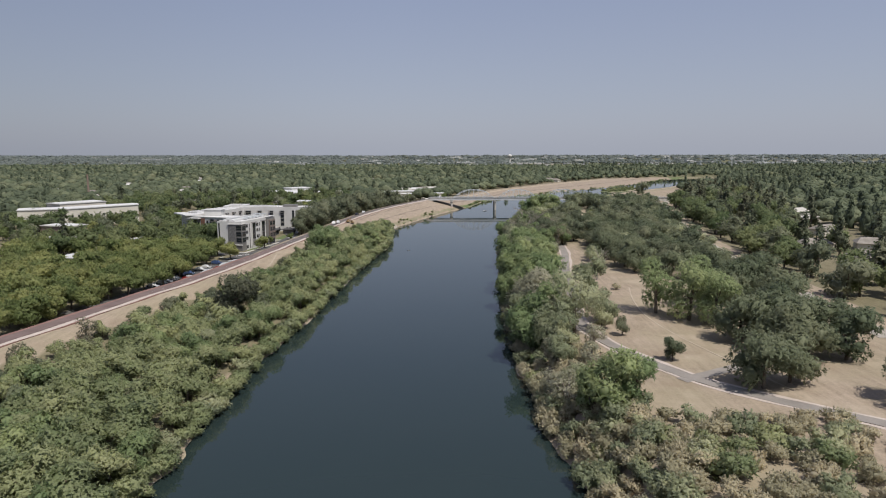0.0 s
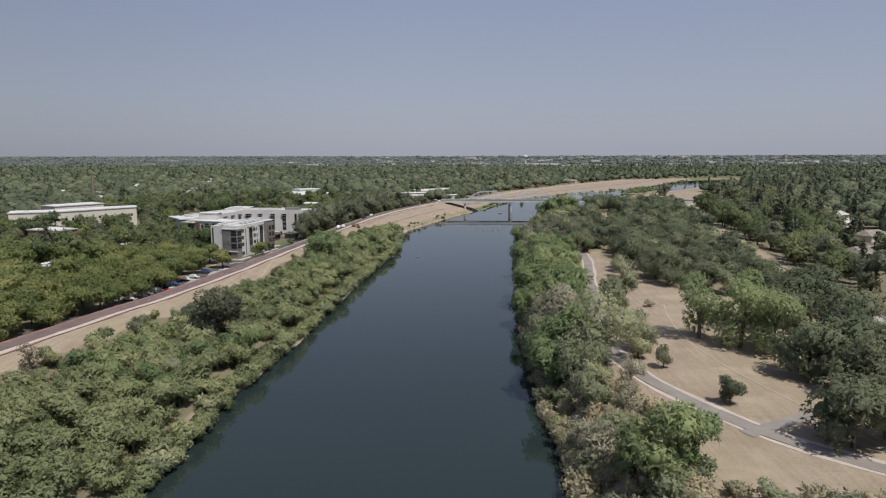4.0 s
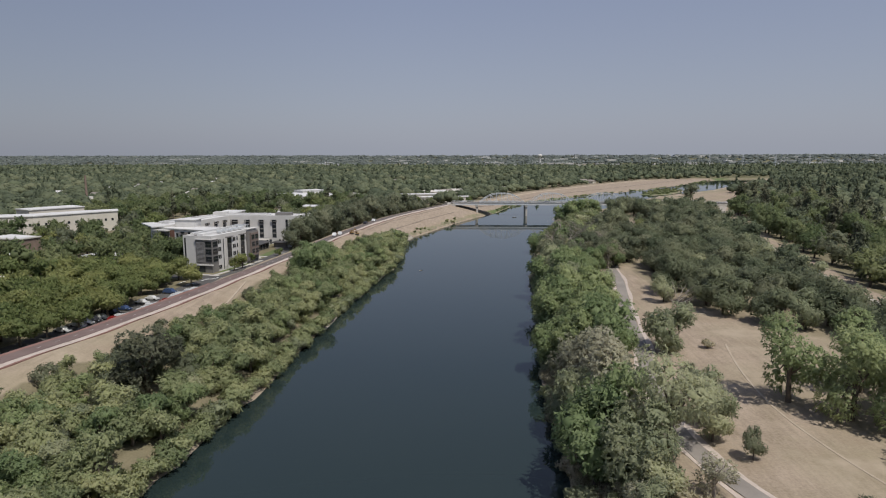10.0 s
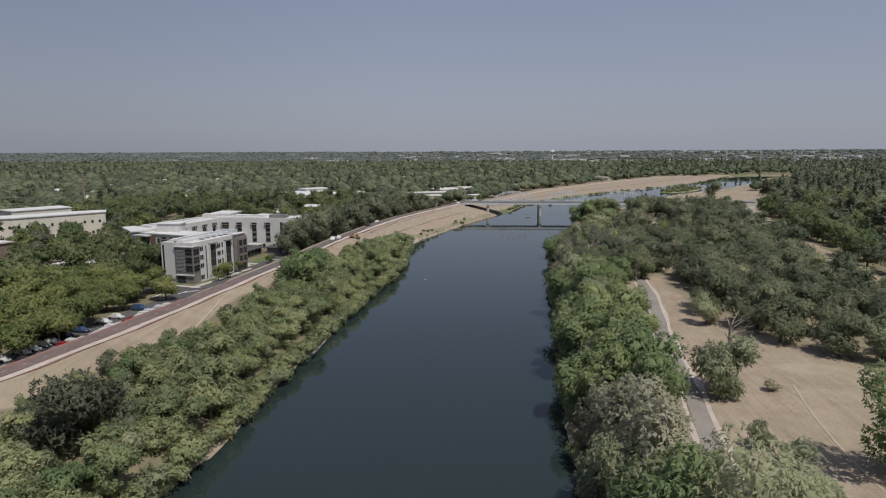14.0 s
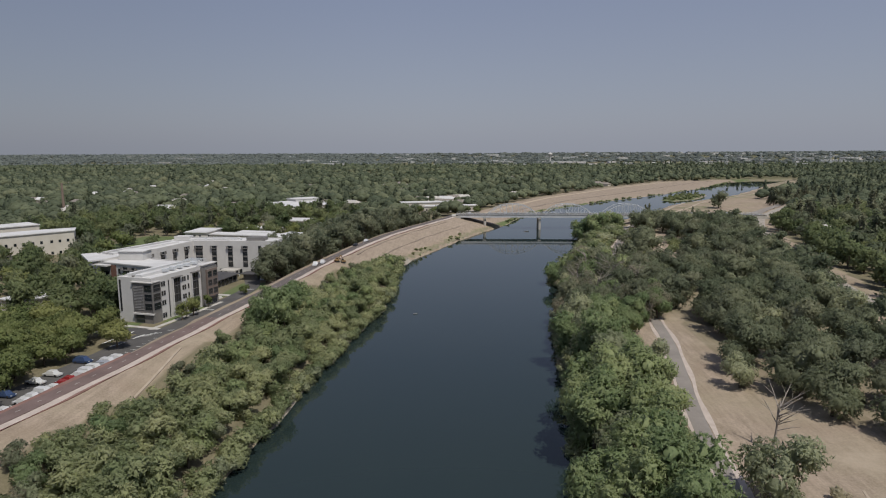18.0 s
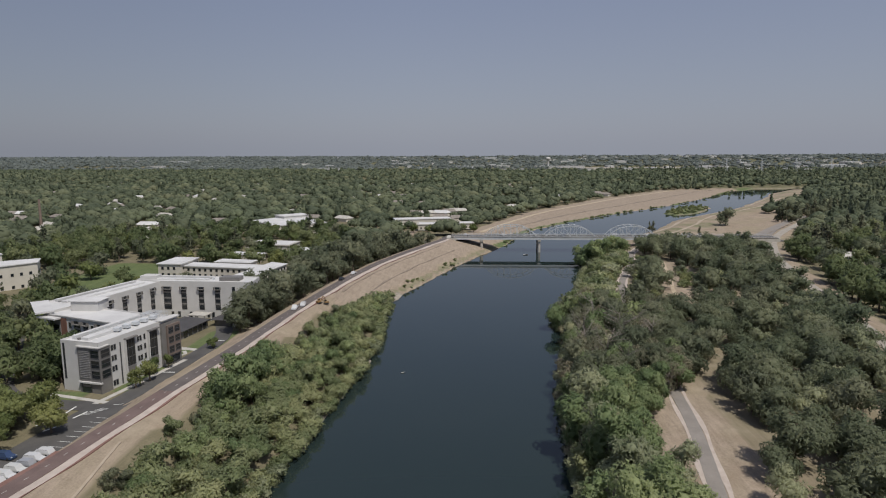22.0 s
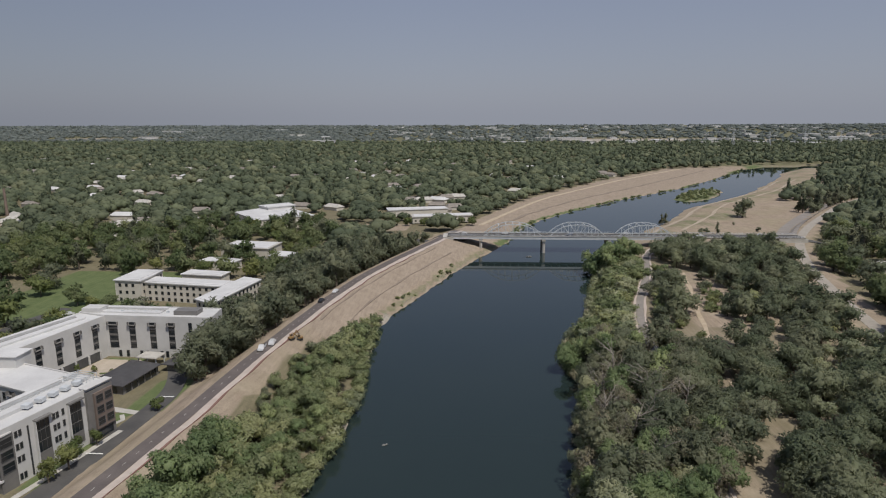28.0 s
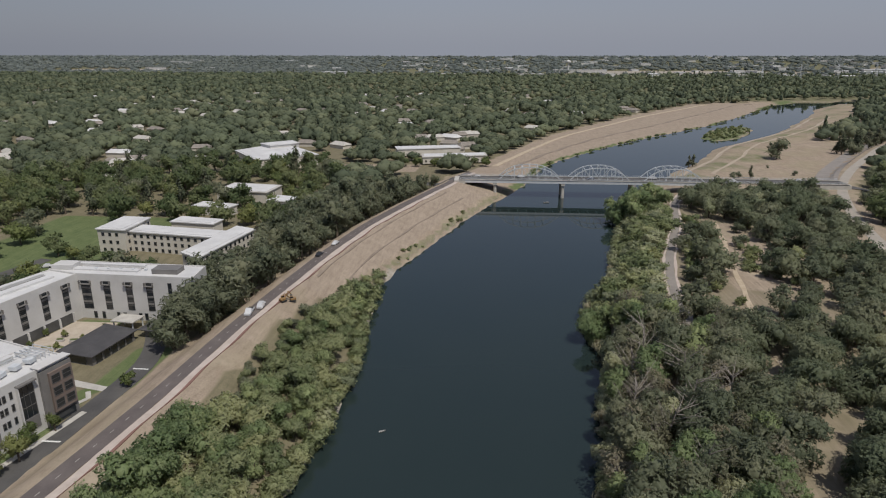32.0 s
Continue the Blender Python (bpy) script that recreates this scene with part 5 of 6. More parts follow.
def excavator(x, y, turn):
    root = thing("excavator", pose(x, y, ground_at(x, y), 0, 0, turn) @ Matrix.Scale(0.68, 4), "small yellow excavator on the bare levee slope", "excavator")
    for s in (-1, 1):
        part("track", box(-1.7, s * 0.95 - 0.28, 0, 1.7, s * 0.95 + 0.28, 0.75, bevel=0.2), RUBBER, root)
    part("undercarriage", box(-1.0, -0.7, 0.35, 1.0, 0.7, 0.9), DARK_STEEL, root)
    part("house", box(-1.8, -1.1, 0.9, 0.9, 1.1, 1.9, bevel=0.12), YELLOW, root)
    cab = part("cab", box(-0.4, 0.15, 1.9, 0.9, 1.05, 3.0, bevel=0.08), YELLOW, root)
    part("cab_window", box(-0.3, 0.12, 2.05, 0.94, 1.08, 2.8), GLASS, cab)
    part("boom", beam((0.9, -0.2, 1.6), (3.4, -0.2, 4.2), 0.35, 0.5), YELLOW, root)
    part("stick", beam((3.4, -0.2, 4.2), (5.0, -0.2, 2.2), 0.28, 0.4), YELLOW, root)
    part("bucket", box(4.6, -0.7, 1.1, 5.5, 0.3, 2.1, bevel=0.2), DARK_STEEL, root)


excavator(-60.4, 402, 60)
excavator(-58.2, 404.5, 200)


# ---- far things ----
def water_tower(x, y):
    root = thing("water_tower", pose(x, y, ground_at(x, y)), "white water tower with a round tank on a slim shaft", "water tower")
    child("shaft", npmesh("shaft", *tube([(0, 0, 0), (0, 0, 4), (0, 0, 30), (0, 0, 35)], (5.5, 3.4, 3.0, 4.6), 16), STUCCO, True), root)
    bm = bmesh.new()
    bmesh.ops.create_uvsphere(bm, u_segments=20, v_segments=12, radius=8.6, matrix=Matrix.Translation((0, 0, 38)) @ Matrix.Diagonal((1, 1, 0.72, 1)))
    part("tank", bm, STUCCO, root, smooth=True)


water_tower(264, 2540)


def power_pylon(x, y, turn):
    root = thing("power_pylon", pose(x, y, ground_at(x, y), 0, 0, turn), "grey steel lattice power pylon on the far plain", "pylon", "power pylons on the plain")
    for sx in (-1, 1):
        for sy in (-1, 1):
            part("leg", beam((sx * 4, sy * 4, 0), (sx * 0.7, sy * 0.7, 42), 0.6), STEEL, root)
    for z in (30, 36, 41):
        part("arm", beam((-7 + (z - 30) * 0.2, 0, z), (7 - (z - 30) * 0.2, 0, z), 0.7), STEEL, root)
    for i in range(5):
        w = 4 - 3.3 * (i * 8 + 4) / 42
        part("brace", beam((-w, -w, i * 8), (w * 0.8, -w * 0.8, i * 8 + 8), 0.35), STEEL, root)


for x, y in ((690, 1960), (800, 1995), (915, 2040), (1040, 2090)):
    power_pylon(x, y, 30)
rng = random.Random(21)
for i in range(150):
    y = rng.uniform(2150, 4500)
    x = rng.uniform(-0.12, 0.62) * y if rng.random() < 0.85 else rng.uniform(-0.55, -0.1) * y
    w, d, h = rng.uniform(14, 60) * rng.choice((0.7, 1, 1.3)), rng.uniform(20, 60), rng.uniform(6, 14)
    root = thing("commercial_building", pose(x, y, ground_at(x, y) - 1, 0, 0, rng.uniform(-25, 25)), "pale flat-roofed commercial building on the far plain", "building", "far commercial buildings")
    part("wall", box(-w / 2, -d / 2, 0, w / 2, d / 2, h), rng.choice((PAINT_LINE, STUCCO, MEMBRANE)), root)
    part("roof", box(-w / 2 - 0.6, -d / 2 - 0.6, h, w / 2 + 0.6, d / 2 + 0.6, h + 0.7), rng.choice((MEMBRANE, MEMBRANE, CONCRETE)), root)
flat_block("tower_hall", [(236, 2556), (400, 2552), (402, 2580), (238, 2588)], 15.0, "long white hall beside the water tower", STUCCO, 0)
HOUSES = []
HOUSE_PROTO = []


def make_house(k):
    roof = (SHINGLE, CONCRETE, MEMBRANE)[k]
    root = thing("suburban_house", Matrix(), ("tan suburban house with brown shingle roof", "suburban house with pale grey roof", "suburban house with white roof")[k], "house", "suburban houses among trees")
    w, d, h = 15 + k * 2, 10, 3.2
    part("wall", box(-w / 2, -d / 2, -0.5, w / 2, d / 2, h), CREAM, root)
    bm = bmesh.new()
    pts = [bm.verts.new(p) for p in ((-w / 2 - 0.6, -d / 2 - 0.6, h), (w / 2 + 0.6, -d / 2 - 0.6, h), (w / 2 + 0.6, d / 2 + 0.6, h), (-w / 2 - 0.6, d / 2 + 0.6, h), (-w / 2 + 2, 0, h + 2.6), (w / 2 - 2, 0, h + 2.6))]
    for f in ((0, 1, 5, 4), (1, 2, 5), (2, 3, 4, 5), (3, 0, 4), (3, 2, 1, 0)):
        bm.faces.new([pts[i] for i in f])
    part("roof", bm, roof, root)
    return root


rng = random.Random(33)
for i in range(150):
    y = rng.uniform(600, 1500)
    x = rng.uniform(-0.62 * y, min(crest_left(y) - 24, 0.2 * y)) if rng.random() < 0.8 else rng.uniform(road_right(min(y, 1150)) + 30, 0.8 * y + 40)
    if in_fields(np.array(x), np.array(y)) or (-205 < x < -40 and y < 770):
        continue
    HOUSES.append((x, y))
HOUSES += [(222, 525), (176, 300), (216, 358), (176, 262), (240, 420), (262, 470), (205, 300), (300, 560)]
for x, y in HOUSES:
    k = rng.choice((0, 0, 1, 1, 2))
    while len(HOUSE_PROTO) <= k:
        HOUSE_PROTO.append(None)
    m = pose(x, y, ground_at(x, y), 0, 0, rng.uniform(-40, 40))
    if HOUSE_PROTO[k] is None:
        HOUSE_PROTO[k] = make_house(k)
        HOUSE_PROTO[k].matrix_basis = m
    else:
        copy_thing(HOUSE_PROTO[k], m)
HOUSE_XY = np.array(HOUSES)


def small_boat(x, y, turn, size):
    root = thing("small_boat", pose(x, y, 0.0, 0, 0, turn) @ Matrix.Scale(size, 4), "small pale boat afloat on the river", "boat", "boats on the river")
    hull = bmesh.new()
    rings = []
    for u, w, z in ((-2.0, 0.62, 0.42), (-1.0, 0.78, 0.40), (0.4, 0.76, 0.42), (1.5, 0.45, 0.50), (2.1, 0.04, 0.60)):
        rings.append([hull.verts.new((u, s * w * k, z if k else -0.12)) for s, k in ((-1, 1.0), (-1, 0.0), (1, 1.0))])
    for a, b in zip(rings, rings[1:]):
        for i in range(2):
            hull.faces.new((a[i], a[i + 1], b[i + 1], b[i]))
    hull.faces.new(rings[0])
    bmesh.ops.solidify(hull, geom=list(hull.faces), thickness=0.06)
    part("hull", hull, STUCCO, root)
    for u in (-1.0, 0.4):
        part("thwart", box(u - 0.14, -0.66, 0.26, u + 0.14, 0.66, 0.31), DEAD_WOOD, root)


small_boat(38.5, 587, 20, 0.9)
small_boat(72, 566, 160, 1.1)
small_boat(-19, 346, 35, 0.42)


# ---- planting ----
BLOCKS = [(-150, 306, -84, 408), (-172, 430, -95, 480), (-285, 400, -210, 484), (-224, 340, -197, 364), (-208, 316, -184, 338), (-162, 318, -144, 337), (-168, 266, -154, 284), (-194, 640, -118, 734), (-150, 550, -114, 580), (-150, 520, -124, 537), (-114, 532, -97, 550), (-50, 686, 6, 720), (-78, 720, -16, 756), (-142, 482, -116, 498), (-112, 655, -48, 692)]


def built(x, y, margin=2.0):
    return any(x0 - margin < x < x1 + margin and y0 - margin < y < y1 + margin for x0, y0, x1, y1 in BLOCKS)


rng = random.Random(11)


def near_line(x, y, line, d):
    p = np.array(line)
    a, b = p[:-1], p[1:]
    ab = b - a
    u = np.clip(((np.array((x, y)) - a) * ab).sum(1) / (ab ** 2).sum(1), 0, 1)
    return np.min(np.hypot(*(a + ab * u[:, None] - (x, y)).T)) < d


# left bank thicket
for x, y in scatter(-112, 70, -20, 452, 5.7, rng, lambda x, y: tree_edge(y) + 2.5 < x < bank_left(y) - (3.0 if y < 215 else 3.8) and not (182 < y < 195 and -72 < x < -56)):
    shore, inner = bank_left(y) - x, x - tree_edge(y)
    pick = rng.random()
    if 296 < y < 332 and x < -54:
        plant("cottonwood_tree", x, y, rng.uniform(0.85, 1.15), 1.0, 0.2, rng)
    elif inner < 7:
        plant("willow_tree" if pick < 0.6 else "dark_tree", x, y, rng.uniform(0.5, 0.75) if pick < 0.6 else rng.uniform(0.28, 0.42), 1.05, 0.2, rng)
    elif pick < 0.72:
        plant("willow_tree", x, y, rng.uniform(0.7, 1.15), 1.14, 0.3, rng)
    elif pick < 0.78:
        plant("grey_willow_tree", x, y, rng.uniform(0.5, 0.72), 1.0, 0.3, rng)
    else:
        plant("cottonwood_tree", x, y, rng.uniform(0.5, 0.7), 1.1, 0.3, rng)
for x, y, s in ((-88, 152, 0.62), (-91, 131, 0.65), (-84, 146, 0.5), (-60, 118, 0.5), (-66, 206, 0.5)):
    plant("half_dead_tree", x, y, s, 1.0, 0.2, rng)
# shrubs at the water's edge on both banks
y = 70.0
while y < 452:
    back = 0.1
    plant("grey_willow_shrub" if rng.random() < 0.14 else "willow_shrub", float(bank_left(y)) - back - rng.uniform(0, 2.0), y, rng.uniform(0.8, 1.35), 1.15, 0.3, rng)
    y += rng.uniform(2.2, 3.6) + (3 if y > 400 else 0)
y = 70.0
while y < 590:
    pick = rng.random()
    kind = "dry_shrub" if pick < (0.7 if y < 150 else (0.5 if y < 200 else 0.22)) else ("grey_willow_shrub" if pick < 0.75 else "willow_shrub")
    plant(kind, float(bank_right(y)) + rng.uniform(0.2, 2.0), y, rng.uniform(0.8, 1.3), 1.1, 0.2, rng)
    y += rng.uniform(2.8, 4.6)
plant("brown_green_tree", -62.5, 188, 1.02, 1.08, 0.2, rng)
for x, y, s in ((-70.5, 190, 0.62), (-55.5, 192, 0.6), (-66, 197, 0.7), (-75, 165, 0.4), (-64, 160, 0.42)):
    plant("dark_tree", x, y, s, 1.05, 0.2, rng)
for x, y in scatter(-44, 440, 0, 592, 3.4, rng, lambda x, y: 0.5 < bank_left(y) - x < 5.0 and rng.random() < 0.3 + 0.35 * math.sin(y * 0.12)):
    plant("lime_shrub" if rng.random() < 0.6 else "willow_shrub", x, y, rng.uniform(0.2, 0.6), 1.25, 0.1, rng)

# shade trees over the car park and the campus behind it
for x, y in scatter(-190, 130, -96, 306, 9.0, rng, lambda x, y: not built(x, y, 3) and x > -0.62 * y - 20 and x < crest_left(y) - (12.5 if y < 196 else 17.0)):
    if x > -106 and y > 296:
        continue
    plant("shade_tree", x, y, rng.uniform(0.78, 1.06), 1.05, 0.1, rng)
y = 640.0
while y < 1290:
    plant("lime_shrub" if rng.random() < 0.5 else "willow_shrub", float(bank_left(y)) - rng.uniform(0.3, 3), y, rng.uniform(0.25, 0.7), 1.6, 0.1, rng)
    y += rng.choice((3, 4, 5, 14, 22))
# the tall row along the levee behind the dormitory
for k, (off, lo) in enumerate(((11, 384), (18, 404), (25, 412), (36, 486))):
    y = lo
    while y < 596:
        x = float(crest_left(y)) - off + rng.uniform(-2, 2)
        if not built(x, y, 1):
            plant("tall_tree" if rng.random() < 0.75 else "dark_tree", x, y, rng.uniform(0.72, 1.05) * (0.98 if y < 455 else (0.72 if y > 570 else 1.0)), 1.0, 0.2, rng)
        y += rng.uniform(7, 10)
for x, y, s in ((-84, 375, 0.86), (-82.5, 380, 0.9), (-81, 386, 0.9), (-83.5, 391, 0.85), (-79, 393, 0.95), (-77.5, 401, 1.0)):
    plant("tall_tree", x, y, s, 1.25, 0.2, rng)
plant("small_tree", -85.4, 353.6, 0.85, 1.0, 0, rng)
for x, y, s in ((-92.4, 316.5, 1.15), (-91.2, 322, 1.25), (-93, 327.5, 1.0), (-90.8, 333, 0.9), (-118, 398, 0.5), (-112, 377, 0.5), (-114, 366, 0.55), (-117, 372, 0.5), (-120, 380, 0.5), (-111, 386, 0.45), (-121, 364, 0.5), (-125, 372, 0.45), (-126, 380, 0.5)):
    plant("small_tree", x, y, s, 0.9, 0, rng)
# campus woods
for x, y in scatter(-290, 290, -92, 640, 14.0, rng, lambda x, y: not built(x, y, 4) and x < crest_left(y) - 40 and not (-215 < x < -150 and 430 < y < 520 and rng.random() < 0.55) and x > -0.74 * (y - 20) and not (x > -150 and y < 408)):
    pick = rng.random()
    plant("campus_tree" if pick < 0.62 else ("shade_tree" if pick < 0.8 else ("dark_tree" if pick < 0.92 else "conifer_tree")), x, y, rng.uniform(0.75, 1.1), 1.0, 0.1, rng)
for x, y in ((-148, 318), (-145, 334), (-152, 350), (-158, 340), (-164, 356), (-156, 368), (-150, 384), (-146, 400), (-122, 330), (-125, 322), (-116.5, 319.5), (-129, 333), (-134, 339), (-121, 327), (-139, 326), (-132, 318)):
    plant("campus_tree", x, y, rng.uniform(0.78, 1.0), 1.0, 0.1, rng)

# trees that stand before the halls
for x0, y0, x1, y1, n, s in ((-196, 646, -162, 640, 4, 1.05), (-156, 640, -112, 662, 5, 1.05), (-172, 456, -120, 430, 6, 0.72), (-281, 411, -223, 427, 6, 0.85), (-150, 548, -112, 545, 4, 0.9), (-228, 338, -196, 334, 4, 0.7), (-60, 684, 4, 690, 6, 0.7)):
    for i in range(n):
        u = (i + rng.uniform(-0.2, 0.2)) / (n - 1)
        plant("campus_tree" if rng.random() < 0.75 else "shade_tree", x0 + (x1 - x0) * u, y0 + (y1 - y0) * u - 2, s * rng.uniform(0.85, 1.1), 1.0, 0.1, rng)

# right bank
TRAIL_NEAR = RIVER_TRAIL[1:]
CLEARING = [(65, 300), (67, 308), (70, 318), (74, 333)]


def trail_x(y):
    return float(np.interp(y, [p[1] for p in RIVER_TRAIL], [p[0] for p in RIVER_TRAIL]))


for x, y in scatter(18, 84, 100, 600, 6.6, rng, lambda x, y: 2.5 < x - bank_right(y) < (34 if y > 305 else 22) and not near_line(x, y, TRAIL_NEAR, 4.2 if y < 306 or y > 405 else 2.0) and (y > 308 or x < trail_x(y)) and not near_line(x, y, CLEARING, 3)):
    inland, room = x - bank_right(y), trail_x(y) - x
    pick = rng.random()
    if y < 104:
        plant("brush" if pick < 0.6 else ("dry_shrub" if pick < 0.85 else "willow_shrub"), x, y, rng.uniform(0.9, 1.3), 1.1, 0.1, rng)
    elif y < 118:
        plant("grey_willow_shrub" if x > 24 else "dry_shrub", x, y, rng.uniform(0.7, 1.0), 1.0, 0.2, rng)
    elif y < 146:
        plant("brush" if pick < 0.4 else ("pale_half_dead_tree" if pick < 0.75 else "grey_willow_tree"), x, y, rng.uniform(1.2, 1.8) if pick < 0.4 else rng.uniform(0.5, 0.72), 1.1, 0.2, rng)
    elif y < 200:
        kind = "grey_willow_tree" if pick < 0.5 else ("pale_half_dead_tree" if pick < 0.8 else "cottonwood_tree")
        if room < 7:
            plant("grey_willow_shrub", x, y, rng.uniform(0.5, 0.8), 1.0, 0.2, rng)
        elif rng.random() < 0.72:
            plant(kind, x, y, rng.uniform(0.95, 1.3) * (1 if room > 9 else 0.9), 1.0, 0.2, rng)
    elif y < 312:
        kind = "cottonwood_tree" if pick < 0.72 else ("grey_willow_tree" if pick < 0.9 else "willow_tree")
        tall = 1.0 if inland < 12 else ((1.0 if room > 6 else 0.85) if y < 245 else 0.7)
        if rng.random() < 0.8 and room > 5.5:
            plant(kind, x, y, rng.uniform(0.9, 1.3) * tall * (1.25 if kind == "willow_tree" else 1), 1.0, 0.2, rng)
    elif y < 404:
        plant("half_dead_tree" if pick < 0.4 else ("dark_tree" if pick < 0.72 else ("cottonwood_tree" if pick < 0.9 else "grey_willow_tree")), x, y, rng.uniform(0.7, 1.0), 1.0, 0.2, rng)
    elif y < 548:
        if x < trail_x(y):
            plant("lime_shrub" if pick < 0.25 else ("willow_shrub" if pick < 0.8 else "grey_willow_shrub"), x, y, rng.uniform(1.0, 1.55), 1.3, 0.2, rng)
        else:
            plant("lime_shrub" if pick < 0.4 else ("willow_tree" if pick < 0.7 else "dark_tree"), x, y, rng.uniform(0.9, 1.4) if pick < 0.4 else rng.uniform(0.4, 0.6), 1.1, 0.2, rng)
    else:
        plant("willow_tree" if pick < 0.6 else "cottonwood_tree", x, y, rng.uniform(0.75, 1.0), 1.0, 0.2, rng)
for x, y in scatter(40, 410, 100, 548, 4.2, rng, lambda x, y: 1.5 < x - bank_right(y) and x < trail_x(y) - 3.0):
    plant("willow_shrub" if rng.random() < 0.7 else "lime_shrub", x, y, rng.uniform(0.5, 0.8), 1.35, 0.1, rng)
for x, y in scatter(18, 76, 40, 152, 4.2, rng, lambda x, y: 1.5 < x - bank_right(y) < 13 and x < trail_x(y) - 4):
    pick = rng.random()
    plant("grey_willow_shrub" if pick < 0.32 else ("brush" if pick < 0.72 else "dry_shrub"), x, y, rng.uniform(0.8, 1.25), 1.1, 0.1, rng)
for x, y, s, k in ((57, 313, 0.8, "half_dead_tree"), (60, 317, 0.85, "cottonwood_tree"), (62, 323, 0.9, "half_dead_tree"), (65, 331, 0.9, "dark_tree"), (76, 310, 0.6, "oak_tree"), (81, 318, 0.8, "oak_tree"), (82, 327, 0.8, "dark_tree"), (56, 320, 0.85, "dark_tree")):
    plant(k, x, y, s, 1.0, 0.2, rng)
for x, y in scatter(26, 74, 90, 108, 4.8, rng, lambda x, y: not near_line(x, y, RIVER_TRAIL, 4.5) and y < 108 - (x - 28) * 0.12):
    pick = rng.random()
    plant("brush" if pick < 0.5 else ("dry_shrub" if pick < 0.76 else ("grey_willow_shrub" if pick < 0.92 else "willow_shrub")), x, y, rng.uniform(0.7, 1.2) if pick < 0.76 else rng.uniform(0.9, 1.4), 1.15, 0.1, rng)
for x, y, s, k in ((27, 149, 0.66, "big_grey_willow_tree"), (33.2, 156.5, 1.0, "big_grey_willow_tree"), (25, 165, 1.0, "pale_half_dead_tree"), (28, 171, 1.2, "pale_half_dead_tree"), (27.5, 178, 1.25, "pale_half_dead_tree"), (24.5, 175, 0.9, "grey_willow_tree"), (27, 185, 1.2, "pale_half_dead_tree"), (26, 191, 1.1, "pale_half_dead_tree"), (24, 158, 0.7, "grey_willow_tree"), (43.8, 169, 0.85, "grey_willow_tree"), (41.5, 162, 0.6, "grey_willow_tree"), (46.8, 188, 0.34, "oak_tree")):
    plant(k, x, y, s, 1.0, 0.3, rng)
for x, y, s in ((30, 109, 1.08), (35, 112, 0.85), (27, 113, 0.7), (37.5, 398, 0.95), (40.5, 402, 0.85), (71, 536, 1.3), (77, 531, 1.1), (70, 546, 1.15), (82, 538, 1.0), (75, 541, 1.2), (21.5, 147, 0.32)):
    plant("cottonwood_tree", x, y, s, 1.0, 0.3, rng)
# the meadow's own trees
plant("oak_tree", 51, 136.5, 0.42, 0.9, 0, rng)
plant("dark_tree", 45.2, 156, 0.4, 0.72, 0, rng)
plant("dry_shrub", 58.5, 211.5, 0.7, 1.2, 0, rng)
plant("grey_willow_tree", 48.8, 208.5, 1.22, 0.98, 0.1, rng)
plant("grey_willow_tree", 62, 258, 0.85, 0.85, 0.1, rng)
plant("oak_tree", 65, 268, 0.6, 0.9, 0.1, rng)
for x, y, s in ((61.3, 179, 1.0), (67.8, 171, 1.0), (72.5, 165.5, 0.95), (77, 184, 1.0), (80, 172, 0.95), (62.8, 119.5, 0.95), (69.5, 122.5, 0.8), (80, 138, 1.0), (86.5, 148, 1.0), (90, 137, 0.9), (88, 158, 1.0), (80, 152, 0.95), (72, 150, 0.9), (87, 110, 0.8), (92, 168, 1.0), (88, 190, 1.0), (98, 182, 1.0), (76, 140, 0.85), (98, 150, 0.8)):
    plant("grove_tree" if 160 < y < 195 and x < 80 else "oak_tree", x, y, s, 1.0, 0.2, rng)


def oak_wood(x, y):
    if x > road_right(y) - 8 or x < bank_right(y) + (24 if y < 315 else 34):
        return False
    if y < 340 and x < open_edge(y) + 4.5:
        return False
    if near_line(x, y, CLEARING, 4.2):
        return False
    if near_line(x, y, [(113, 520), (110.8, 505), (100.3, 460), (91, 416), (86, 390)], 6.5):
        return False
    if 432 < y < 520 and 95 < x < 145:
        return rng.random() < 0.7
    return True


for x, y in scatter(50, 196, 190, 596, 11.0, rng, lambda x, y: oak_wood(x, y) and not near_line(x, y, TRAIL_NEAR, 6 if y < 340 or y > 405 else 3)):
    pick = rng.random()
    if 400 < y < 520:
        plant("lime_shrub" if pick < 0.45 and x < 125 else ("dark_tree" if pick < 0.7 else "oak_tree"), x, y, rng.uniform(0.6, 0.95), 1.0, 0.1, rng)
    else:
        plant("oak_tree" if pick < 0.66 else ("dark_tree" if pick < 0.86 else "grey_willow_tree"), x, y, rng.uniform(0.7, 1.05), 1.0, 0.2, rng)
for x, y, s in ((86, 463, 1.2), (82, 452, 1.1), (80, 440, 1.0), (92, 478, 1.1), (84, 428, 0.9), (88, 416, 0.8), (90, 388, 1.2), (108, 462, 1.2), (112, 472, 1.1), (105, 450, 0.9)):
    plant("lime_shrub", x, y, s, 1.1, 0, rng)
for x, y in scatter(94, 424, 142, 526, 7.5, rng, lambda x, y: not near_line(x, y, [(113, 520), (110.8, 505), (100.3, 460), (91, 416), (86, 390)], 4.5) and rng.random() < 0.62):
    pick = rng.random()
    plant("lime_shrub" if pick < 0.45 else ("dark_tree" if pick < 0.75 else "willow_shrub"), x, y, rng.uniform(0.8, 1.3) if pick < 0.45 or pick > 0.75 else rng.uniform(0.3, 0.5), 1.15, 0.1, rng)
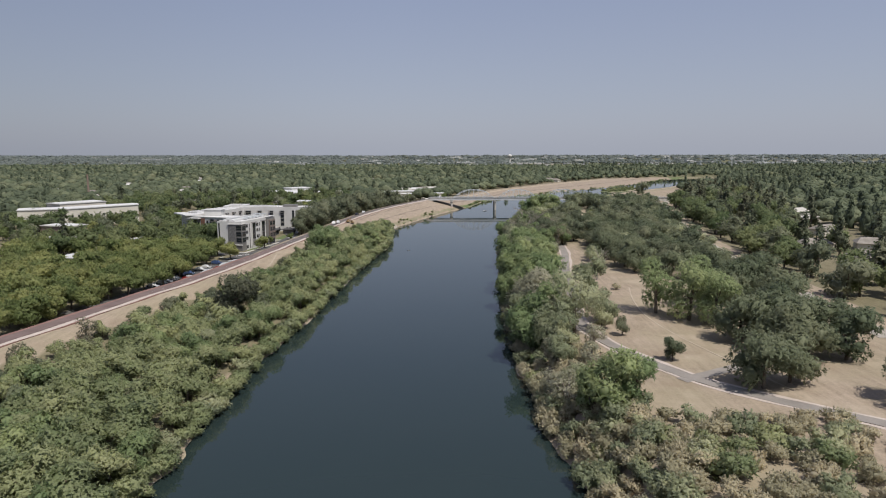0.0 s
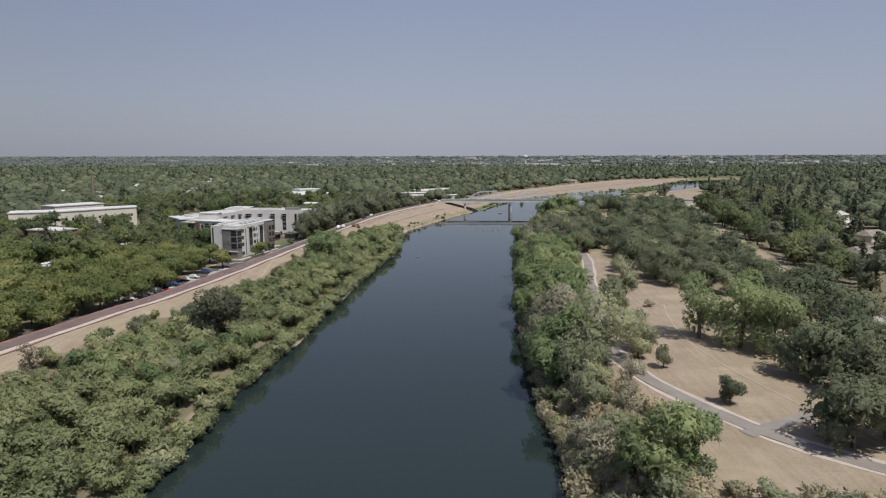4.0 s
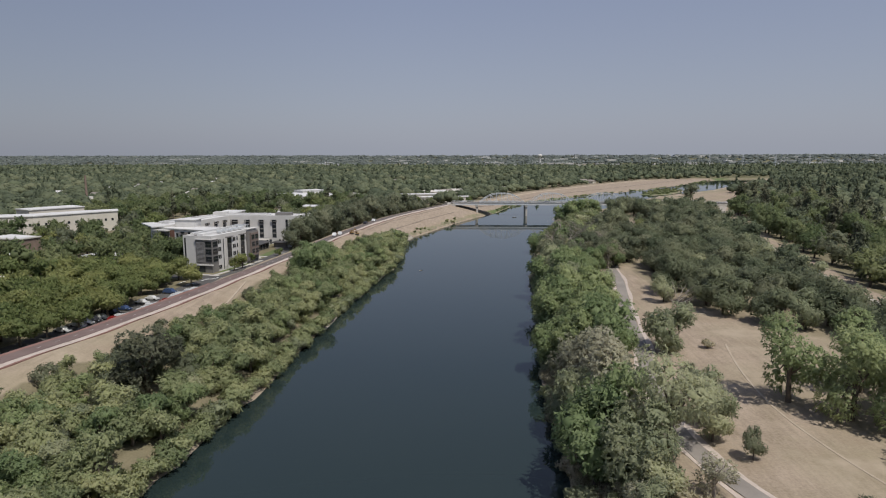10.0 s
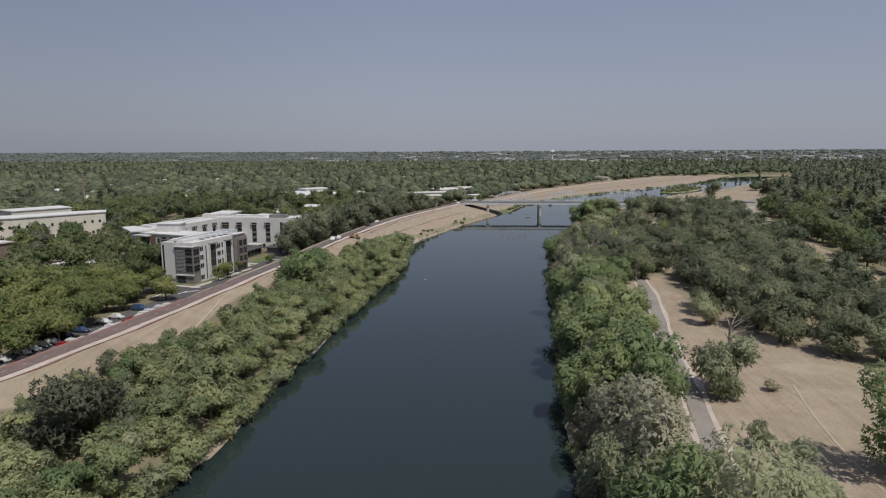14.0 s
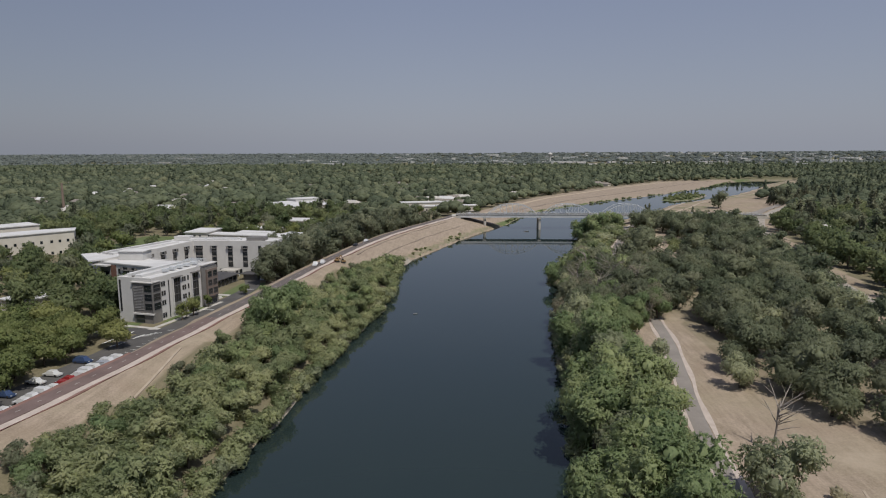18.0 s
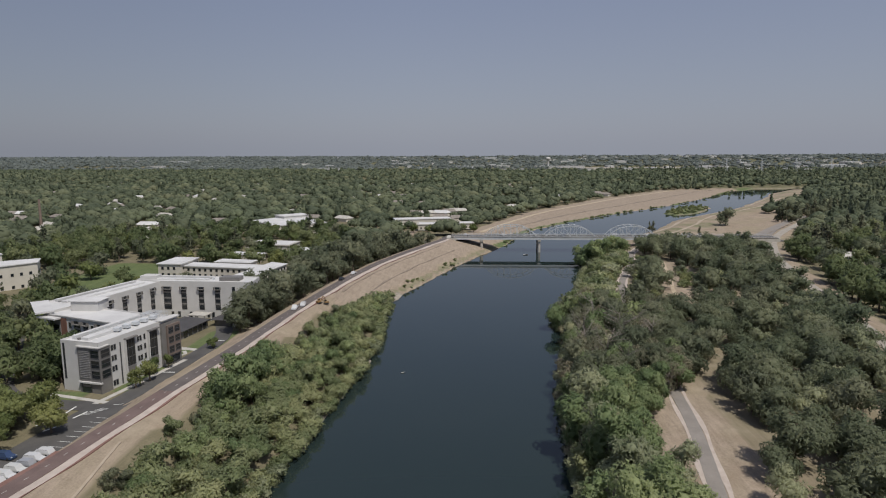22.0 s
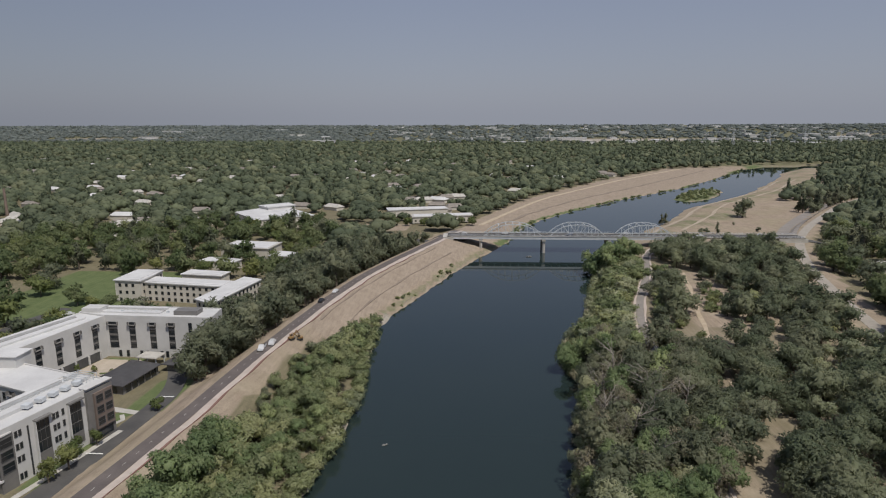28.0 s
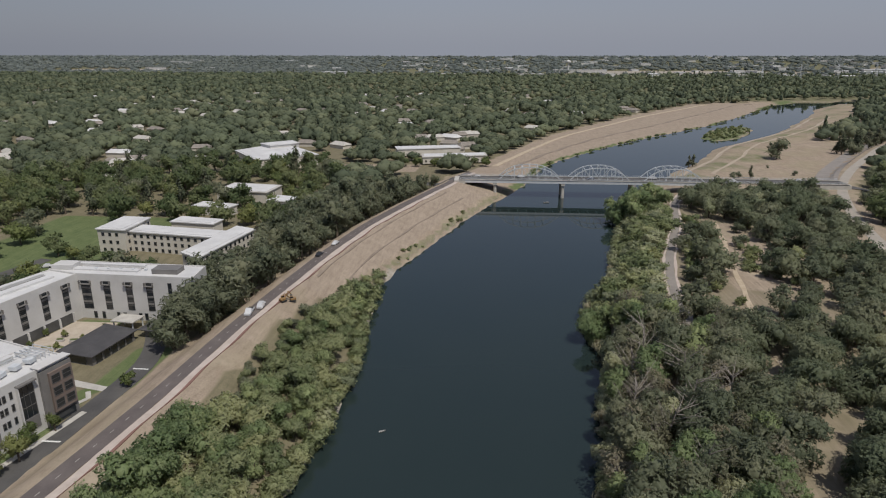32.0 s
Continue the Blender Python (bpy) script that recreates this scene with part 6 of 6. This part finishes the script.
# beyond the right-hand road
for x, y in scatter(105, 130, 420, 640, 14.2, rng, lambda x, y: road_right(y) + 10 < x < min(road_right(y) + 84, 0.85 * y + 40) and not any(near_line(x, y, [(hx, hy + 4), (hx * (1 - 30 / hy), hy - 30)], 9) for hx, hy in HOUSES[-8:])):
    pick = rng.random()
    plant("campus_tree" if pick < 0.42 else ("oak_tree" if pick < 0.62 else ("conifer_tree" if pick < (0.96 if x > road_right(y) + 24 else 0.75) else "dark_tree")), x, y, rng.uniform(0.8, 1.2), 1.0, 0.2, rng)
# the sandy reach above the bridge
for x, y, s, k in ((228, 731, 1.35, "dark_tree"), (155, 709, 0.5, "conifer_tree"), (159, 712, 0.55, "conifer_tree"), (178, 650, 0.45, "conifer_tree"), (212, 662, 0.3, "dark_tree"), (165, 645, 0.4, "dark_tree"), (171, 652, 0.35, "dark_tree"), (205, 690, 0.2, "dark_tree")):
    plant(k, x, y, s, 1.0, 0.1, rng)
for x, y in scatter(270, 745, 420, 930, 11, rng, lambda x, y: 10 < road_right(y) - x < 34 and y > 745 + rng.uniform(0, 30)):
    plant("dark_tree" if rng.random() < 0.6 else "conifer_tree", x, y, rng.uniform(0.6, 0.95), 1.0, 0.1, rng)
for x, y in scatter(200, 820, 320, 1000, 7.0, rng, lambda x, y: island_at(np.array(x), np.array(y)) > 0.25):
    plant("lime_shrub", x, y, rng.uniform(0.4, 0.8), 1.3, 0.1, rng)


# dead wood along the right bank
def dead_tree(x, y, size, turn, tilt):
    r = random.Random(int(x * 10 + y))
    root = thing("dead_tree", Matrix.Translation((x, y, ground_at(x, y) - 0.3)) @ Matrix.Rotation(turn, 4, "Z") @ Matrix.Rotation(tilt, 4, "X"), "bare grey dead tree with forked branches", "tree", "dead trees on the bank")
    tubes = [tube([(0, 0, 0), (0.2, 0.1, size * 0.4), (0.1, 0.5, size * 0.75)], (0.28, 0.2, 0.1), 7)]
    for i in range(14):
        h = size * r.uniform(0.25, 0.75)
        a = r.uniform(0, 6.28)
        d = Vector((math.cos(a), math.sin(a), r.uniform(0.5, 1.2))) * size * r.uniform(0.2, 0.42)
        p = Vector((0.15, 0.1, h))
        tubes.append(tube((p, p + d * 0.5 + Vector((0, 0, 0.15)), p + d), (0.11, 0.07, 0.02), 5))
        q = p + d * 0.5
        e = Vector((math.cos(a + 0.8), math.sin(a + 0.8), 0.7)) * size * 0.16
        tubes.append(tube((q, q + e), (0.05, 0.015), 4))
    child("branch_fork", tubes_mesh("branch_fork", tubes, DEAD_WOOD), root)


for x, y, s, turn, tilt in ((28, 252, 7, 1.6, 0.9), (27.5, 243, 5, 1.4, 1.1), (30, 318, 8, 1.2, 0.8), (31.5, 330, 7, 1.7, 1.0), (56, 228, 9, 0.4, 0.1), (43, 335, 11, 0.9, 0.25), (46, 320, 10, 2.0, 0.2), (34, 300, 8, 1.5, 0.5), (-37.5, 236, 5, 4.6, 1.2), (62, 350, 9, 3.0, 0.15), (38, 345, 13, 2.2, 0.2), (41, 362, 12, 0.4, 0.15), (50, 342, 13, 1.1, 0.1), (54, 356, 12, 4.0, 0.2), (47, 372, 12, 5.0, 0.1), (33, 312, 7, 1.3, 0.9), (34.5, 340, 8, 1.6, 0.9), (30, 308, 7, 1.5, 1.1)):
    dead_tree(x - (1.5 if tilt > 0.7 else 0), y, s * 1.3, turn, tilt)


# ---- far woods, one mesh each ----
def wood_stuff(name, places, rng, cards, size, label, broad=1.0, mat=WOODS, lobes=3):
    """Many trees, each a few rounded masses set with loose leaf clumps."""
    xy = np.array(places)
    n = len(xy)
    z = ground(xy[:, 0], xy[:, 1])
    conifer = rng.random(n) < np.where(xy[:, 0] > 0.2 * xy[:, 1], 0.18, 0.05)
    grown = rng.beta(1.6, 2.2, n)
    h = np.where(conifer, rng.uniform(13, 21, n), 5.5 + 11.5 * grown * rng.uniform(0.8, 1.15, n))
    w = np.where(conifer, rng.uniform(2.6, 3.8, n), 3.8 + 6.4 * grown) * broad
    # masses round the stem; a conifer's narrow towards its tip
    k = np.arange(lobes)
    turn = rng.uniform(0, 6.28, (n, 1)) + k[None] * 2 * math.pi / max(lobes - 1, 1)
    off = np.where(k[None] == 0, 0.0, rng.uniform(0.42, 0.62, (n, lobes)))
    lift = np.where(k[None] == 0, 0.58, rng.uniform(0.36, 0.60, (n, lobes)))
    off = np.where(conifer[:, None], off * 0.5, off)
    lift = np.where(conifer[:, None], 0.18 + 0.62 * k[None] / max(lobes - 1, 1), lift)
    rad = np.where(k[None] == 0, 0.80 if lobes > 1 else 1.0, rng.uniform(0.48, 0.68, (n, lobes)))
    rad = np.where(conifer[:, None], 1.15 - 0.75 * k[None] / max(lobes - 1, 1), rad)
    c = np.stack([xy[:, None, 0] + np.cos(turn) * off * w[:, None], xy[:, None, 1] + np.sin(turn) * off * w[:, None], z[:, None] + lift * h[:, None]], -1)
    r = np.stack([rad * w[:, None], rad * w[:, None], np.minimum(rad * 0.46 * h[:, None], (1.0 - lift) * h[:, None])], -1)
    d = unit(rng.normal(0, 1, (n, lobes, cards, 3)))
    d[..., 2] = np.where(d[..., 2] < -0.3, -d[..., 2], d[..., 2])
    p = c[:, :, None] + d * r[:, :, None] * rng.uniform(0.86, 1.10, (n, lobes, cards, 1))
    crown_n = unit((p - np.stack([xy[:, 0], xy[:, 1], z + h * 0.4], -1)[:, None, None]) / np.stack([w, w, h * 0.5], -1)[:, None, None])
    facing = unit(d * 0.65 + crown_n * 0.5).reshape(-1, 3)
    verts = leaf_clumps(rng, p.reshape(-1, 3), facing, size, 0.8, 0.30)
    tint = rng.random(n) ** 1.6
    tint = np.where(conifer, tint * 0.25, tint)
    core = c[:, :, None] + ICO_V[None, None] * r[:, :, None] * rng.uniform(0.84, 1.0, (n, lobes, 12, 1))
    core[..., 2] = np.maximum(core[..., 2], z[:, None, None])
    core_n = unit(np.broadcast_to(ICO_V, (n, lobes, 12, 3)) + np.array([0, 0, 0.1])).reshape(-1, 3)
    cf = (np.arange(n * lobes)[:, None, None] * 12 + ICO_F[None]).reshape(-1, 3) + len(verts)
    me = npmesh(name, np.concatenate([verts, core.reshape(-1, 3)]), np.concatenate([np.arange(len(verts)).reshape(-1, 3), cf]), mat, True, np.concatenate([soft_normals(rng, facing, 0.2), core_n]))
    layer = me.attributes.new("tint", "FLOAT", "POINT")
    layer.data.foreach_set("value", np.concatenate([np.repeat(tint, lobes * cards * 3), np.repeat(tint, lobes * 12)]).astype(np.float32))
    return tagged(new(name, me), label, "woods", kind="stuff")


def wood_places(seed, y0, y1, step, open_share=0.06):
    r = np.random.default_rng(seed)
    ys = np.arange(y0, y1, step * 0.87)
    found = []
    for k, y in enumerate(ys):
        xs = np.arange(-0.80 * y - 60, 0.80 * y + 60, step) + (step / 2 if k % 2 else 0)
        x = xs + r.uniform(-0.4, 0.4, len(xs)) * step
        yy = y + r.uniform(-0.4, 0.4, len(xs)) * step
        left = (x < crest_left(yy) - np.where(yy < 650, 48, 5)) & (yy < 1500)
        right = ((x > road_right(np.minimum(yy, 1190)) + np.where(yy < 640, 88, 12)) | ((yy > 840) & (x < road_right(np.minimum(yy, 1190)) - 9))) & (yy < 1500) & (x > bank_right(yy) + 62)
        ok = (left | right | (yy >= 1420)) & ~in_fields(x, yy) & (r.random(len(x)) > open_share)
        ok &= ~((x < -92) & (x > -292) & (yy < 642))
        ok &= ~((yy > 2100) & (x > -0.18 * yy) & (r.random(len(x)) < 0.52))
        ok &= ~((x > bank_left(yy) - 30) & (x < bank_right(yy) + 25) & (yy < 1480))
        for bx0, by0, bx1, by1 in BLOCKS:
            ok &= ~((x > bx0 - 5) & (x < bx1 + 5) & (yy > by0 - 8) & (yy < by1 + 4))
        gap = (np.abs(x[:, None] - HOUSE_XY[None, :, 0] * yy[:, None] / HOUSE_XY[None, :, 1]) < 12) & (yy[:, None] > HOUSE_XY[None, :, 1] - 40) & (yy[:, None] < HOUSE_XY[None, :, 1] + 9)
        ok &= ~gap.any(1)
        found += list(zip(x[ok], yy[ok]))
    return found


nrng = np.random.default_rng(77)
wood_stuff("near_suburb_woods", wood_places(1, 300, 800, 13), nrng, 22, 0.95, "dense mixed green trees over the near suburb", lobes=5)
wood_stuff("suburb_woods", wood_places(2, 800, 1300, 14), nrng, 12, 1.25, "dense mixed green trees over the suburb", lobes=4)
wood_stuff("far_suburb_woods", wood_places(3, 1300, 2300, 18.5), nrng, 9, 2.0, "distant mixed green trees over the suburb", lobes=2)
wood_stuff("plain_woods", wood_places(4, 2300, 3500, 30, 0.2), nrng, 8, 3.6, "hazy distant trees on the plain", 1.7, HAZED_WOODS, 1)
wood_stuff("horizon_woods", wood_places(5, 3500, 4850, 42, 0.12), nrng, 6, 6.0, "thin line of trees at the horizon", 3.0, HAZED_WOODS, 1)


# loose pale stones along the left waterline, and gravel there
def bank_rocks():
    r = np.random.default_rng(9)
    y = np.concatenate([r.uniform(215, 460, 620), r.uniform(90, 215, 120), r.uniform(460, 600, 160)])
    x = bank_left(y) - 1.0 + r.normal(0.0, 0.5, len(y))
    s = r.uniform(0.10, 0.32, len(y))
    octa = np.array([(1, 0, 0), (0.1, 0.9, 0.1), (-0.9, 0.2, 0), (0, -1, 0.1), (0.1, 0, 0.7), (0, 0, -0.6)])
    v = octa[None] * s[:, None, None] * r.uniform(0.7, 1.3, (len(y), 6, 1))
    v = v + np.stack([x, y, np.maximum(ground(x, y), -0.1) + 0.05], -1)[:, None]
    f = (np.arange(len(y))[:, None, None] * 6 + OCTA_FACES[None]).reshape(-1, 3)
    tagged(new("bank_stone", npmesh("bank_stone", v.reshape(-1, 3), f, STONE)), "loose pale stones along the waterline", "stones", kind="stuff")


bank_rocks()
